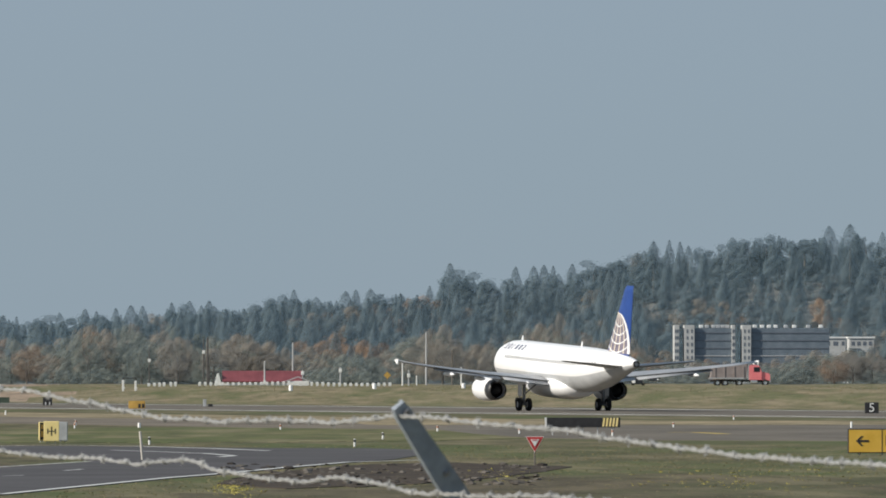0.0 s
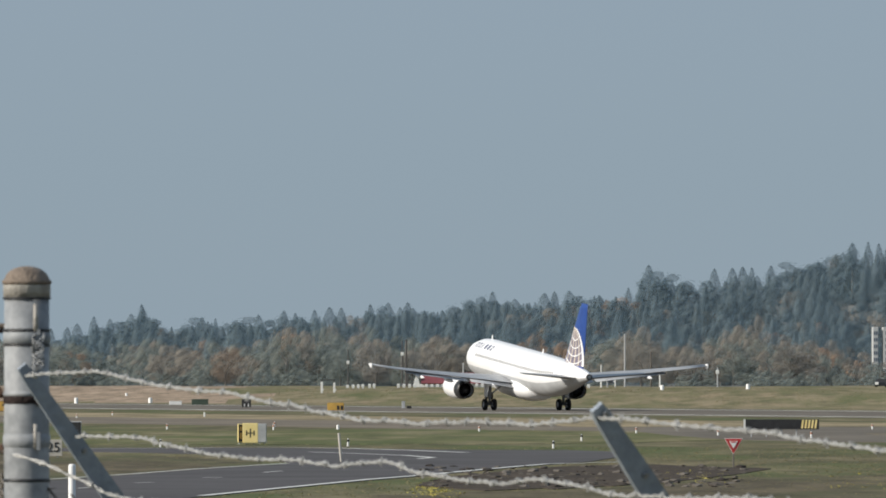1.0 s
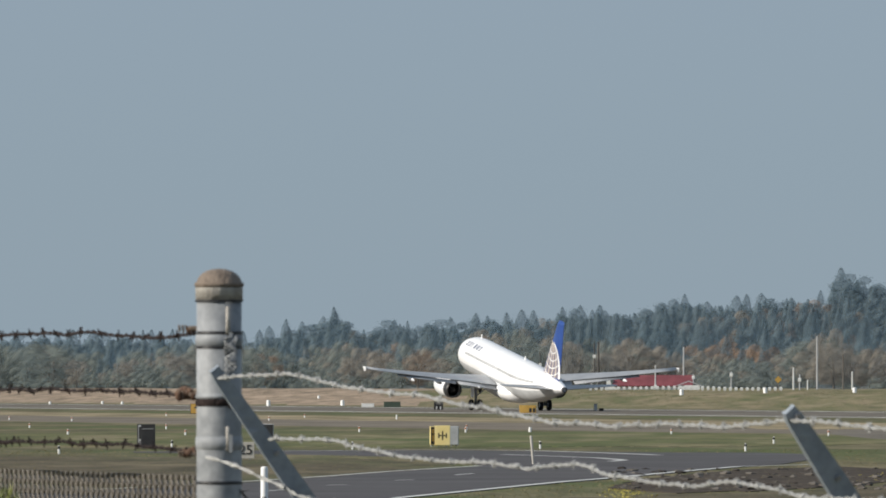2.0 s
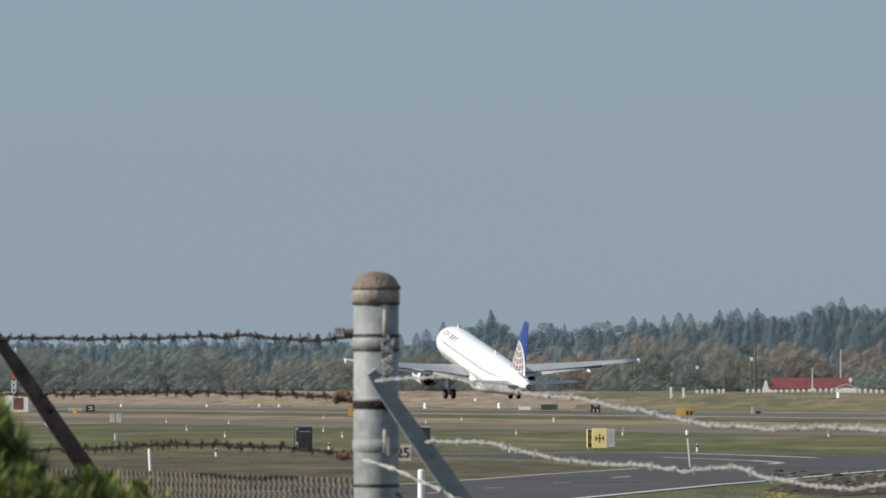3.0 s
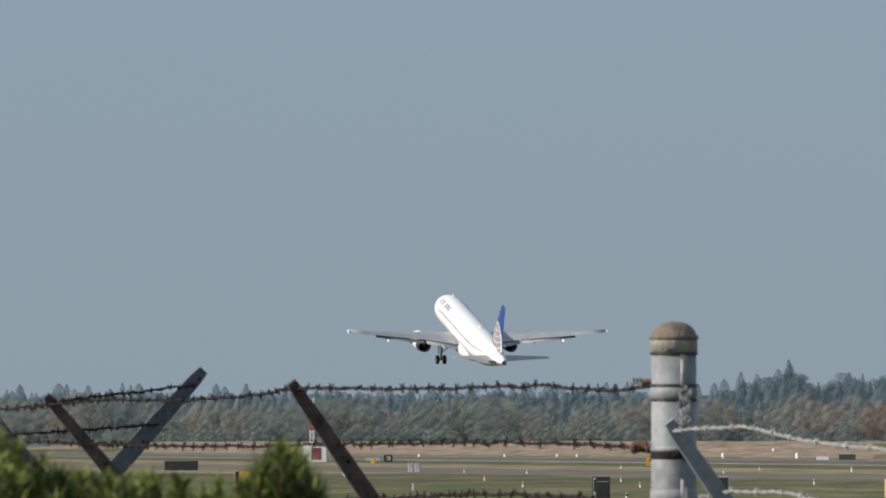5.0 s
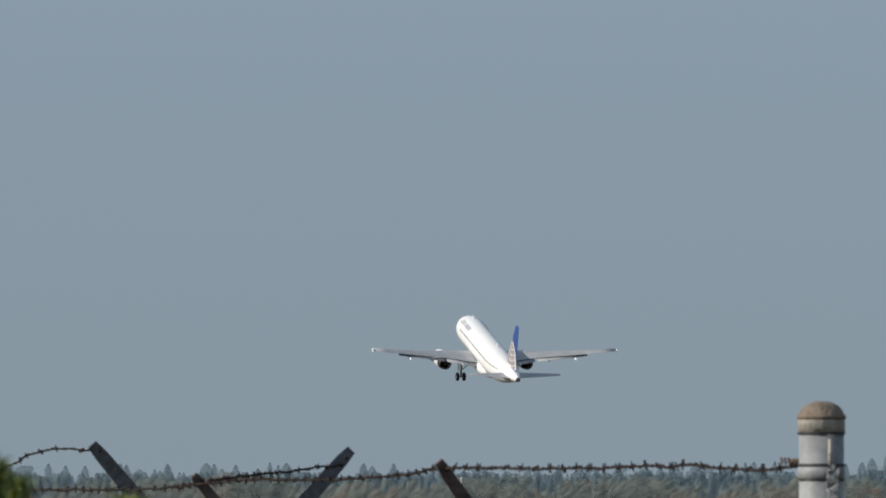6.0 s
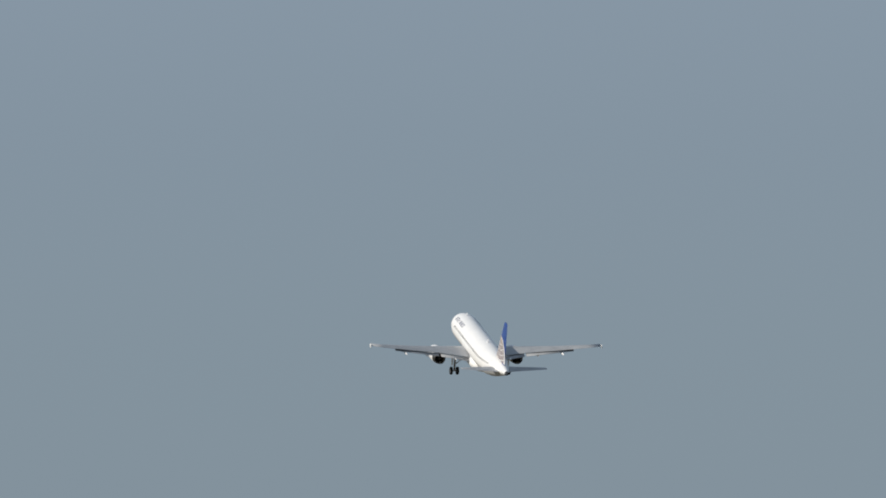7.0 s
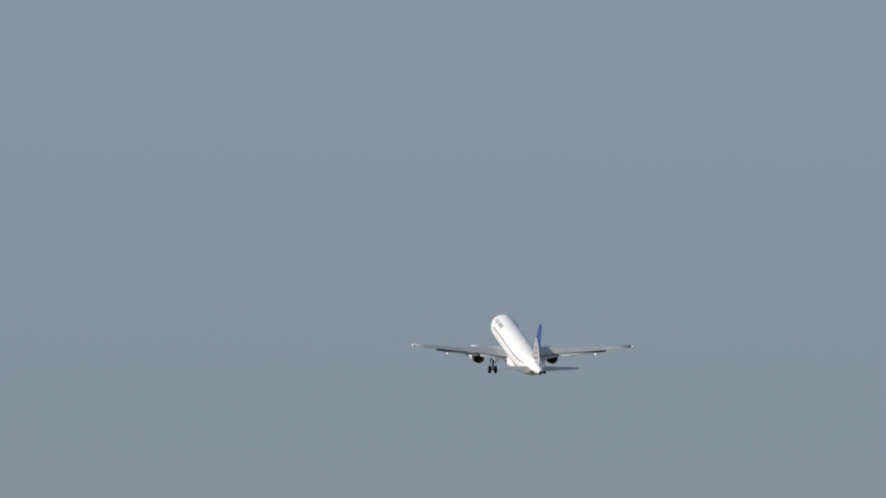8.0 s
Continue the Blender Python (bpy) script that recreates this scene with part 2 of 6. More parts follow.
NOSE = 17.7      # nose ahead of the main wheels
CZ = 4.0         # fuselage axis above the wheels' foot
FUSE = [(0, 0.06, -0.42), (0.25, 0.52, -0.38), (0.8, 0.98, -0.28), (1.6, 1.36, -0.16), (2.7, 1.68, -0.06), (4.2, 1.9, 0), (6, 1.975, 0),
        (12, 1.975, 0), (18, 1.975, 0), (24, 1.975, 0), (26.5, 1.9, 0.05), (29, 1.68, 0.22), (31.5, 1.36, 0.46), (33.8, 1.0, 0.70), (35.8, 0.66, 0.86), (37.0, 0.42, 0.93), (37.57, 0.28, 0.95)]


def fuselage_at(d):
    for (a, r0, z0), (b, r1, z1) in zip(FUSE, FUSE[1:]):
        if a <= d <= b:
            k = (d - a) / (b - a)
            return r0 + (r1 - r0) * k, CZ + z0 + (z1 - z0) * k
    return FUSE[-1][1], CZ + FUSE[-1][2]


def skin(d, angle, lift=0.012, side=-1):
    """A point on the fuselage skin: angle in degrees above the horizontal."""
    r, z = fuselage_at(d)
    a = radians(angle)
    return Vector((side * (r + lift) * math.cos(a), NOSE - d, z + (r * 1.03 + lift) * math.sin(a)))


def skin_patch(bm, d0, d1, a0, a1, side=-1, steps=4, lift=0.012, slant=0.0):
    rows = []
    for i in range(steps + 1):
        d = d0 + (d1 - d0) * i / steps
        rows.append([bm.verts.new(skin(d + slant * j / 3, a0 + (a1 - a0) * j / 3, lift, side)) for j in range(4)])
    for a, b in zip(rows, rows[1:]):
        for j in range(3):
            bm.faces.new((a[j], a[j + 1], b[j + 1], b[j]))
    return bm


def build_airliner():
    flexing = {-1: [], 1: []}      # wings and engines, which bend up as the wings take the load
    jet = thing("airliner", 0, 0, 0, label="white twin-engine airliner with blue tail lifting off the runway", category="airplane")
    # fuselage
    bm = bmesh.new()
    sides = 40
    rings, dense = [], []
    for (a, r0, z0), (b, r1, z1) in zip(FUSE, FUSE[1:]):
        for k in range(3):
            dense.append((a + (b - a) * k / 3, ))
    dense.append((37.57,))
    for (d,) in dense:
        r, z = fuselage_at(d)
        rings.append([(r * math.cos(2 * math.pi * i / sides), NOSE - d, z + 1.03 * r * math.sin(2 * math.pi * i / sides)) for i in range(sides)])
    mats = [1 if radians(200) < 2 * math.pi * (i + 0.5) / sides < radians(340) else 0 for i in range(sides)]
    loft(bm, rings, True, mats)
    body = part("fuselage", bm, [M_WHITE, M_GREY], jet, smooth=True)
    # belly fairing
    bm = bmesh.new()
    rings = []
    for d, w, h in ((10.6, 1.2, 0.2), (11.8, 1.75, 0.5), (13.5, 2.05, 0.62), (17, 2.12, 0.66), (20, 2.1, 0.62), (21.6, 1.75, 0.45), (22.8, 1.2, 0.15)):
        rings.append([(w * math.cos(2 * math.pi * i / 20), NOSE - d, CZ - 1.7 + (h + 0.55) * math.sin(2 * math.pi * i / 20)) for i in range(20)])
    loft(bm, rings)
    part("belly_fairing", bm, M_WHITE, jet, smooth=True)
    # tail cone exhaust
    bm = bmesh.new()
    lathe(bm, [(0.30, 0.0), (0.28, -0.25), (0.2, -0.25), (0.2, 0.05)], (0, NOSE - 37.5, CZ + 0.95), "y", 16, True)
    part("auxiliary_exhaust", bm, M_DARK, jet, "dark tail-cone exhaust")
    # wings
    for side in (-1, 1):
        wing = bmesh.new()
        st = [(1.2, 12.2, 2.75, 7.0), (2.0, 12.6, 2.85, 6.5), (6.4, 14.9, 3.35, 3.9), (11, 17.3, 3.95, 2.75), (15, 19.4, 4.55, 1.85), (17.0, 20.5, 4.93, 1.45)]
        wing_part(wing, [(side * x, le, z, c) for x, le, z, c in st], 0.125)
        wing_ob = part("wing", wing, M_WING, jet, smooth=True)
        flexing[side].append(wing_ob)
        # flaps, drooped
        for x0, x1, y0, y1, z0, z1, c0, c1 in ((2.1, 6.2, 18.75, 18.55, 2.72, 3.22, 1.3, 1.1), (6.5, 13.2, 18.55, 20.05, 3.24, 4.16, 1.05, 0.75)):
            bm = bmesh.new()
            rings = []
            for x, yy, z, c in ((x0, y0, z0, c0), (x1, y1, z1, c1)):
                rings.append([(side * x, NOSE - yy - a * 0.96, z + h - a * 0.2) for a, h in airfoil(c, 0.14, 5)])
            loft(bm, rings)
            part("flap", bm, M_WING, wing_ob, smooth=True)
        # flap track fairings
        for x, y0, z in ((4.1, 17.3, 2.85), (8.2, 17.2, 3.25), (11.6, 18.6, 3.75)):
            bm = bmesh.new()
            lathe(bm, [(0.02, 1.3), (0.12, 0.9), (0.19, 0.2), (0.2, -0.6), (0.15, -1.3), (0.03, -1.9)], (side * x, NOSE - y0 - 0.9, z - 0.15), "y", 10, True)
            part("flap_fairing", bm, M_WHITE, wing_ob, smooth=True)
        # wingtip fence
        bm = bmesh.new()
        pts = [(20.9, 4.98), (21.6, 5.1), (22.0, 5.12), (22.05, 4.92), (21.95, 4.66), (21.7, 4.64)]
        a = [bm.verts.new((side * 17.05, NOSE - d, z)) for d, z in pts]
        b = [bm.verts.new((side * 17.12, NOSE - d, z)) for d, z in pts]
        bm.faces.new(a)
        bm.faces.new(list(reversed(b)))
        for i in range(6):
            bm.faces.new((a[i], a[(i + 1) % 6], b[(i + 1) % 6], b[i]))
        part("wingtip_fence", bm, M_WHITE, wing_ob)
        # engine
        ex, ez = side * 5.75, 1.92
        bm = bmesh.new()
        lathe(bm, [(0.72, 6.05), (0.90, 6.22), (0.99, 6.08), (1.04, 5.7), (1.09, 5.0), (1.07, 4.0), (0.99, 3.0), (0.87, 2.0), (0.78, 1.45), (0.74, 1.45), (0.74, 2.2), (0.8, 3.2)], (ex, 0, ez), "y", 28)
        nac = part("engine", bm, M_WHITE, jet, "white engine nacelle", smooth=True)
        flexing[side].append(nac)
        bm = bmesh.new()
        lathe(bm, [(0.79, 3.1), (0.5, 3.1), (0.45, 2.4), (0.3, 1.7), (0.05, 1.3)], (ex, 0, ez), "y", 24, True)
        part("exhaust_core", bm, M_DARK, nac, "dark exhaust core", smooth=True)
        bm = bmesh.new()
        lathe(bm, [(0.785, 1.43), (0.86, 1.9), (0.96, 2.5), (0.975, 2.5), (0.885, 1.9), (0.80, 1.41), (0.73, 1.41), (0.75, 2.0), (0.77, 3.0)], (ex, 0, ez), "y", 24)
        part("exhaust_ring", bm, M_DARK, nac, "dark heat-stained nozzle", smooth=True)
        bm = bmesh.new()
        lathe(bm, [(0.95, 5.4), (0.25, 5.4), (0.03, 5.75)], (ex, 0, ez), "y", 24, True)
        part("fan", bm, M_DARK, nac, "dark fan disc", smooth=True)
        bm = bmesh.new()
        outline = [(5.0, 2.8), (2.0, 2.5), (0.4, 2.9), (-0.4, 3.2), (1.0, 3.35), (3.0, 3.45), (4.6, 3.1)]
        rings = [[(ex + dx, y, z) for y, z in outline] for dx in (-0.16, 0.16)]
        loft(bm, rings)
        flexing[side].append(part("pylon", bm, M_WING, jet))
        # stabiliser
        bm = bmesh.new()
        wing_part(bm, [(side * x, le, z, c) for x, le, z, c in ((0.3, 31.6, 4.5, 4.1), (1.0, 32.0, 4.56, 3.7), (6.1, 34.8, 5.12, 1.35), (6.22, 35.0, 5.14, 1.0))], 0.11, lift=0.12)
        part("stabiliser", bm, M_WING, jet, smooth=True)
        # main gear
        gear = new("main_gear")
        gear.parent = jet
        bm = bmesh.new()
        rod(bm, (side * 3.8, 0, 0.58), (side * 3.75, 0.05, 2.7), 0.13, 0.16, 12)
        rod(bm, (side * 3.8 - 0.55, 0, 0.58), (side * 3.8 + 0.55, 0, 0.58), 0.1, 0.1, 10)
        rod(bm, (side * 3.78, 0, 1.5), (side * 2.4, 0.1, 2.6), 0.07, 0.07, 8)
        rod(bm, (side * 3.8, -0.18, 0.8), (side * 3.78, -0.2, 1.5), 0.05, 0.05, 8)
        part("strut", bm, M_STEEL, gear, smooth=True)
        bm = bmesh.new()
        box(bm, side * 4.15, 0.1, 2.0, 0.05, 1.1, 1.3, 0.02)
        part("gear_door", bm, M_WHITE, gear)
        for o in (-0.46, 0.46):
            bm = bmesh.new()
            lathe(bm, [(0.28, -0.16), (0.42, -0.2), (0.54, -0.17), (0.58, -0.08), (0.58, 0.08), (0.54, 0.17), (0.42, 0.2), (0.28, 0.16)], (side * 3.8 + o, 0, 0.58), "x", 24)
            tyre = part("tyre", bm, M_RUBBER, gear, smooth=True)
            bm = bmesh.new()
            lathe(bm, [(0.05, -0.13), (0.3, -0.13), (0.3, 0.13), (0.05, 0.13)], (side * 3.8 + o, 0, 0.58), "x", 20, True)
            part("rim", bm, M_STEEL, tyre)
    # nose gear
    gear = new("nose_gear")
    gear.parent = jet
    bm = bmesh.new()
    rod(bm, (0, 12.6, 0.4), (0, 12.7, 2.3), 0.09, 0.11, 12)
    rod(bm, (-0.3, 12.6, 0.4), (0.3, 12.6, 0.4), 0.06, 0.06, 8)
    part("strut", bm, M_STEEL, gear, smooth=True)
    for o in (-0.25, 0.25):
        bm = bmesh.new()
        lathe(bm, [(0.18, -0.09), (0.3, -0.11), (0.38, -0.06), (0.38, 0.06), (0.3, 0.11), (0.18, 0.09)], (o, 12.6, 0.38), "x", 20, True)
        part("tyre", bm, M_RUBBER, gear, smooth=True)
    # fin
    fin = bmesh.new()
    fin_st = [(5.2, 28.9, 0, 6.6), (5.9, 29.9, 0, 5.9), (11.4, 34.15, 0, 2.35), (11.85, 34.75, 0, 1.85)]
    wing_part(fin, fin_st, 0.10, True)
    fin_ob = part("fin", fin, M_BLUE, jet, "deep blue tail fin with pale globe lattice", smooth=True)

    def fin_point(u, h, side, lift):
        """u from leading to trailing edge, h height."""
        for a, b in zip(fin_st, fin_st[1:]):
            if a[0] <= h <= b[0]:
                k = (h - a[0]) / (b[0] - a[0])
                le, ch = a[1] + (b[1] - a[1]) * k, a[3] + (b[3] - a[3]) * k
                break
        t = 0.10 * ch * (2.97 * math.sqrt(u) - 1.26 * u - 3.516 * u * u + 2.843 * u ** 3 - 1.036 * u ** 4) * 0.5
        t = t if side > 0 else t * 0.75
        return Vector((side * (t + lift), NOSE - le - u * ch, h))

    for side in (-1, 1):
        # globe field: the lower front of the fin, bounded by an arc
        bm = bmesh.new()
        rows = []
        for i in range(15):
            h = 5.75 + (9.5 - 5.75) * i / 14
            edge = 0.93 * math.sqrt(max(0.0, 1 - (i / 14.0) ** 2.2)) + 0.05
            rows.append([bm.verts.new(fin_point(0.02 + (edge - 0.02) * j / 8, h, side, 0.012)) for j in range(9)])
        for a, b in zip(rows, rows[1:]):
            for j in range(8):
                bm.faces.new((a[j], a[j + 1], b[j + 1], b[j]))
        globe = part("globe_field", bm, M_GLOBE, fin_ob, "slate field of the globe emblem", smooth=True)
        for k in range(5):
            bm = bmesh.new()
            last = None
            for i in range(15):
                f = i / 14.0
                h = 5.78 + 3.66 * f
                edge = 0.93 * math.sqrt(max(0.0, 1 - f ** 2.2)) + 0.05
                u = 0.02 + (edge - 0.02) * (0.2 * k + 0.18)
                w = 0.02 if k < 4 else 0.045
                pair = [bm.verts.new(fin_point(max(0.012, u - w), h, side, 0.025)), bm.verts.new(fin_point(u + w, h, side, 0.025))]
                if last:
                    bm.faces.new((last[0], last[1], pair[1], pair[0]))
                last = pair
            part("meridian", bm, M_GOLD if k < 4 else M_WHITE, globe)
        for k in range(4):
            bm = bmesh.new()
            last = None
            for i in range(11):
                f = i / 10.0
                top = 0.16 + 0.21 * k
                h0 = 5.75 + 3.7 * (top - 0.14 * math.sin(math.pi * f) * 1.2 + 0.03 * f)
                h0 = max(5.76, h0)
                fr = (h0 - 5.75) / 3.75
                edge = 0.93 * math.sqrt(max(0.0, 1 - fr ** 2.2)) + 0.05
                u = 0.03 + (edge - 0.05) * f
                pair = [bm.verts.new(fin_point(u, h0, side, 0.03)), bm.verts.new(fin_point(u, h0 + 0.11, side, 0.03))]
                if last:
                    bm.faces.new((last[0], last[1], pair[1], pair[0]))
                last = pair
            part("parallel", bm, M_WHITE, globe)
        # cabin windows
        for k in range(46):
            d = 6.4 + 0.533 * k
            bm = bmesh.new()
            skin_patch(bm, d, d + 0.2, 12, 20, side, 1, 0.014)
            part("window", bm, M_DARK, body)
        # name bars on the forward fuselage
        for k in range(6):
            bm = bmesh.new()
            d = 5.0 + 0.98 * k
            skin_patch(bm, d, d + (0.18 if k == 2 else 0.5), 38, 56, side, 1, 0.014)
            if k in (0, 1, 5):      # open middles of the broad shapes
                skin_patch(bm, d + 0.15, d + 0.36, 42, 52, side, 1, 0.02)
            for f in list(bm.faces)[3:]:
                f.material_index = 1
            part("name_bar", bm, [M_NAVY, M_WHITE], body, "dark navy name bar")
        # doors
        for d in (4.2, 31.0):
            for a0, a1, d0, d1 in ((-12, 42, d, d + 0.04), (-12, 42, d + 0.85, d + 0.89), (41, 43, d, d + 0.89)):
                bm = bmesh.new()
                skin_patch(bm, d0, d1, a0, a1, side, 1, 0.01)
                part("door_seam", bm, M_GREY, body)
    # aerials
    for d, h in ((5.5, 0.45), (22.4, 0.42)):
        bm = bmesh.new()
        r, z = fuselage_at(d)
        rings = [[(0.03, NOSE - d, z + 1.03 * r - 0.05), (-0.03, NOSE - d, z + 1.03 * r - 0.05), (-0.03, NOSE - d - 0.4, z + 1.03 * r - 0.05), (0.03, NOSE - d - 0.4, z + 1.03 * r - 0.05)],
                 [(0.015, NOSE - d - 0.2, z + 1.03 * r + h), (-0.015, NOSE - d - 0.2, z + 1.03 * r + h), (-0.015, NOSE - d - 0.42, z + 1.03 * r + h), (0.015, NOSE - d - 0.42, z + 1.03 * r + h)]]
        loft(bm, rings)
        part("aerial", bm, M_WHITE, jet)
    return jet, flexing


airliner, flexing_parts = build_airliner()


# ---- service road and connector ----
def ragged(outline, seed, across=0.45, deep=4.0):
    """Breaks an outline into short, uneven steps, as turf grows over an edge."""
    ring = []
    for i, (a, b) in enumerate(zip(outline, outline[1:] + outline[:1])):
        n = max(2, int(math.hypot(b[0] - a[0], (b[1] - a[1]) / 6) / 0.5))
        for k in range(min(n, 40)):
            f = k / min(n, 40)
            w = noise.noise((i * 7.1 + k * 0.83, seed, 0)) + 0.6 * noise.noise((i * 3.3 + k * 2.1, seed, 5))
            ring.append((a[0] + (b[0] - a[0]) * f + across * w, a[1] + (b[1] - a[1]) * f + deep * w))
    return ring


def ground_patch(name, outline, z, mat, label, category):
    bm = bmesh.new()
    if category in ("soil", "grass"):
        outline = ragged(outline, len(outline))
    slab(bm, outline, -0.03, z)
    return tagged(link_mesh(name, bm, mat), label, category, kind="structure")


ROAD_RIGHT = [(-6.13, 214.75), (-3.72, 238.73), (0.51, 277.84), (2.25, 291.00), (4.52, 311.25), (6.73, 330.06), (8.6, 343.0), (10.4, 366.0)]
ROAD_LEFT = [(-15.99, 243.46), (-11.51, 258.83), (-8.47, 279.42), (-6.67, 294.48), (-4.94, 311.25), (-2.05, 334.55), (-3.05, 358.96), (-5.89, 378.29), (-11.18, 391.86), (-17.07, 399.82)]
ROAD_FAR = [(-17.28, 404.76), (-11.75, 411.53), (-4.00, 413.26), (0.38, 406.43), (5.09, 399.82), (9.0, 399.0), (10.8, 391.0)]
ground_patch("road", ROAD_RIGHT + list(reversed(ROAD_FAR)) + list(reversed(ROAD_LEFT)), 0.02, M_ASPHALT, "dark asphalt service road curving to a junction", "road")


def line(name, pts, width, z, mat, label):
    bm = bmesh.new()
    rows = []
    for i, p in enumerate(pts):
        a, b = Vector(pts[max(0, i - 1)]), Vector(pts[min(len(pts) - 1, i + 1)])
        d = (b - a).normalized()
        n = Vector((-d.y, d.x)) * width / 2
        rows.append([bm.verts.new((*(Vector(p) + n), z)), bm.verts.new((*(Vector(p) - n), z))])
    for a, b in zip(rows, rows[1:]):
        bm.faces.new((a[0], a[1], b[1], b[0]))
    ob = link_mesh(name, bm, mat)
    return tagged(ob, label, "marking", kind="structure")


line("trim", [(-3.73, 239.89), (0.51, 279.42), (2.26, 292.73), (4.54, 313.24), (6.76, 331.17), (9.65, 340.33)], 0.26, 0.03, M_LINE, "white painted edge line of the service road")
line("trim", [(-15.51, 247.13), (-11.63, 261.59), (-8.54, 281.82), (-6.71, 296.25), (-4.97, 313.24), (-2.15, 334.55)], 0.2, 0.03, M_LINE, "white painted edge line of the service road")
line("trim", [(-11.60, 406.43), (-6.89, 411.53), (-4.03, 416.76), (-0.58, 409.82), (2.48, 396.60), (4.67, 384.20)], 0.45, 0.03, M_LINE, "white painted edge line of the junction")
line("trim", [(-1.58, 387.23), (0.36, 378.29), (2.09, 369.76), (3.09, 358.96), (2.52, 353.80)], 0.3, 0.03, M_LINE, "white curved junction line")
for a, b in (((-2.73, 300.78), (-2.20, 305.45)), ((-4.36, 284.27), (-3.84, 285.92)), ((-6.05, 270.21), (-5.56, 271.70)), ((-7.31, 256.14), (-6.93, 258.83))):
    line("trim", [a, b], 0.16, 0.03, M_LINE, "white dash of the road's centre line")
ground_patch("taxiway", [(16.3, 545.0), (17.0, 505.0), (18.6, 470.0), (23.0, 452.0), (34.9, 443.0), (60.0, 436.0), (80.0, 600.0), (57.8, 604.0), (36.0, 606.0), (19.0, 606.0)], 0.016, M_RUNWAY,
             "grey-brown asphalt taxiway connector", "taxiway")
line("trim", [(27.96, 517.67), (29.33, 514.95), (30.07, 501.82)], 0.7, 0.024, material("taxi_yellow", (0.5, 0.36, 0.06), (0.65, 0.48, 0.1), scale=1), "faded yellow taxiway line")
M_ROUGH = grassland("rough_grass", (0.056, 0.048, 0.029), (0.145, 0.12, 0.078), scale=0.11, green=0.4, straw=0.4, brown=0.7)
M_GREEN = grassland("green_grass", (0.072, 0.085, 0.033), (0.18, 0.168, 0.08), scale=0.06, green=0.6, straw=0.6, brown=0.55)
ground_patch("rough_grass", [(-31.46, 214.75), (-19.83, 226.63), (-15.76, 239.89), (-11.36, 255.47), (-8.37, 276.28), (-6.59, 291.00), (-4.88, 307.36), (-2.78, 327.85), (-3.58, 348.78), (-8.00, 372.56), (-13.03, 378.29), (-26.41, 378.29), (-55.41, 378.29)],
             0.014, M_ROUGH, "rough brown-green grass beside the road", "grass")
ground_patch("rough_grass", [(3.18, 249.64), (5.44, 252.20), (8.51, 264.40), (12.07, 285.92), (15.72, 291.00), (21.68, 279.42), (22.66, 253.50), (17.31, 193.61), (1.32, 193.61), (0.51, 241.07)],
             0.014, M_ROUGH, "rough brown-green grass beside the road", "grass")
ground_patch("mown_strip", [(-66.70, 455.35), (-20.30, 439.09), (-4.21, 435.21), (10.87, 443.05), (19.22, 468.36), (21.94, 534.55), (7.20, 565.27), (-15.77, 552.56), (-78.30, 534.55)],
             0.014, M_GREEN, "strip of greener mown grass", "grass")
# thin bands of grass and soil at the road's edges
ground_patch("verge", [(14.0, 600.0), (60.0, 604.0), (64.0, 660.0), (12.0, 660.0)], 0.02, M_DRY, "strip of dry straw-coloured grass", "verge")
ground_patch("soil_patch", [(1.81, 264.40), (2.80, 285.92), (5.00, 307.36), (7.17, 323.54), (9.91, 332.29), (11.75, 323.54), (13.87, 315.24), (11.98, 296.25), (8.70, 270.21), (5.53, 256.14), (3.23, 253.50)],
             0.02, M_EARTH, "dark churned bare soil beside the road", "soil")


def build_clods():
    """Lumps of dug earth beside the road."""
    rng = random.Random(5)
    bm = bmesh.new()
    for i in range(300):
        x0, y0 = GD2(rng.uniform(905, 1480), rng.uniform(828, 866))
        s = 0.03 + 0.11 * rng.random() ** 2.2
        r = bmesh.ops.create_icosphere(bm, subdivisions=1, radius=s, matrix=Matrix.Translation((x0, y0, s * 0.15)) @ Matrix.Diagonal((1.6, 2.2, rng.uniform(0.35, 0.8), 1)))
        for v in r["verts"]:
            v.co += Vector((rng.uniform(-1, 1), rng.uniform(-1, 1), rng.uniform(-0.6, 0.8))) * s * 0.35
    return tagged(link_mesh("clods", bm, M_CLOD), "clods of dark dug earth", "soil", kind="stuff")


def GD2(column, row):
    """A spot of the flat field by its bearing and dip from the eye, in steps of 1/16958."""
    d = EYE * 16958 / (row - 676)
    return d * (column - 784) / 16958, d


build_clods()


def build_tufts(name, n, area, colours, size, seed, label, wide=3.0):
    """Tufts of grass: small fans of blades."""
    rng = random.Random(seed)
    verts, faces = [], []
    for i in range(n):
        x, y = area(rng)
        z = ground_height(x, y)
        h = rng.uniform(*size)
        foot = len(verts)
        verts.append((x, y, z - 0.02))
        turn = rng.uniform(0, 6.28)
        for k in range(6):
            a = turn + rng.uniform(-1, 1) + k * 0.7
            reach = h * rng.uniform(0.6, wide)
            b = len(verts)
            tip = (x + math.cos(a) * reach, y + math.sin(a) * reach, z + h * rng.uniform(0.5, 1.0))
            verts += [(x + math.cos(a + 0.5) * reach * 0.55, y + math.sin(a + 0.5) * reach * 0.55, z - 0.01), tip]
            faces.append((foot, b, b + 1))
    me = bpy.data.meshes.new(name)
    me.from_pydata(verts, [], faces)
    me.materials.append(colours)
    return tagged(new(name, me), label, "grass", kind="stuff")


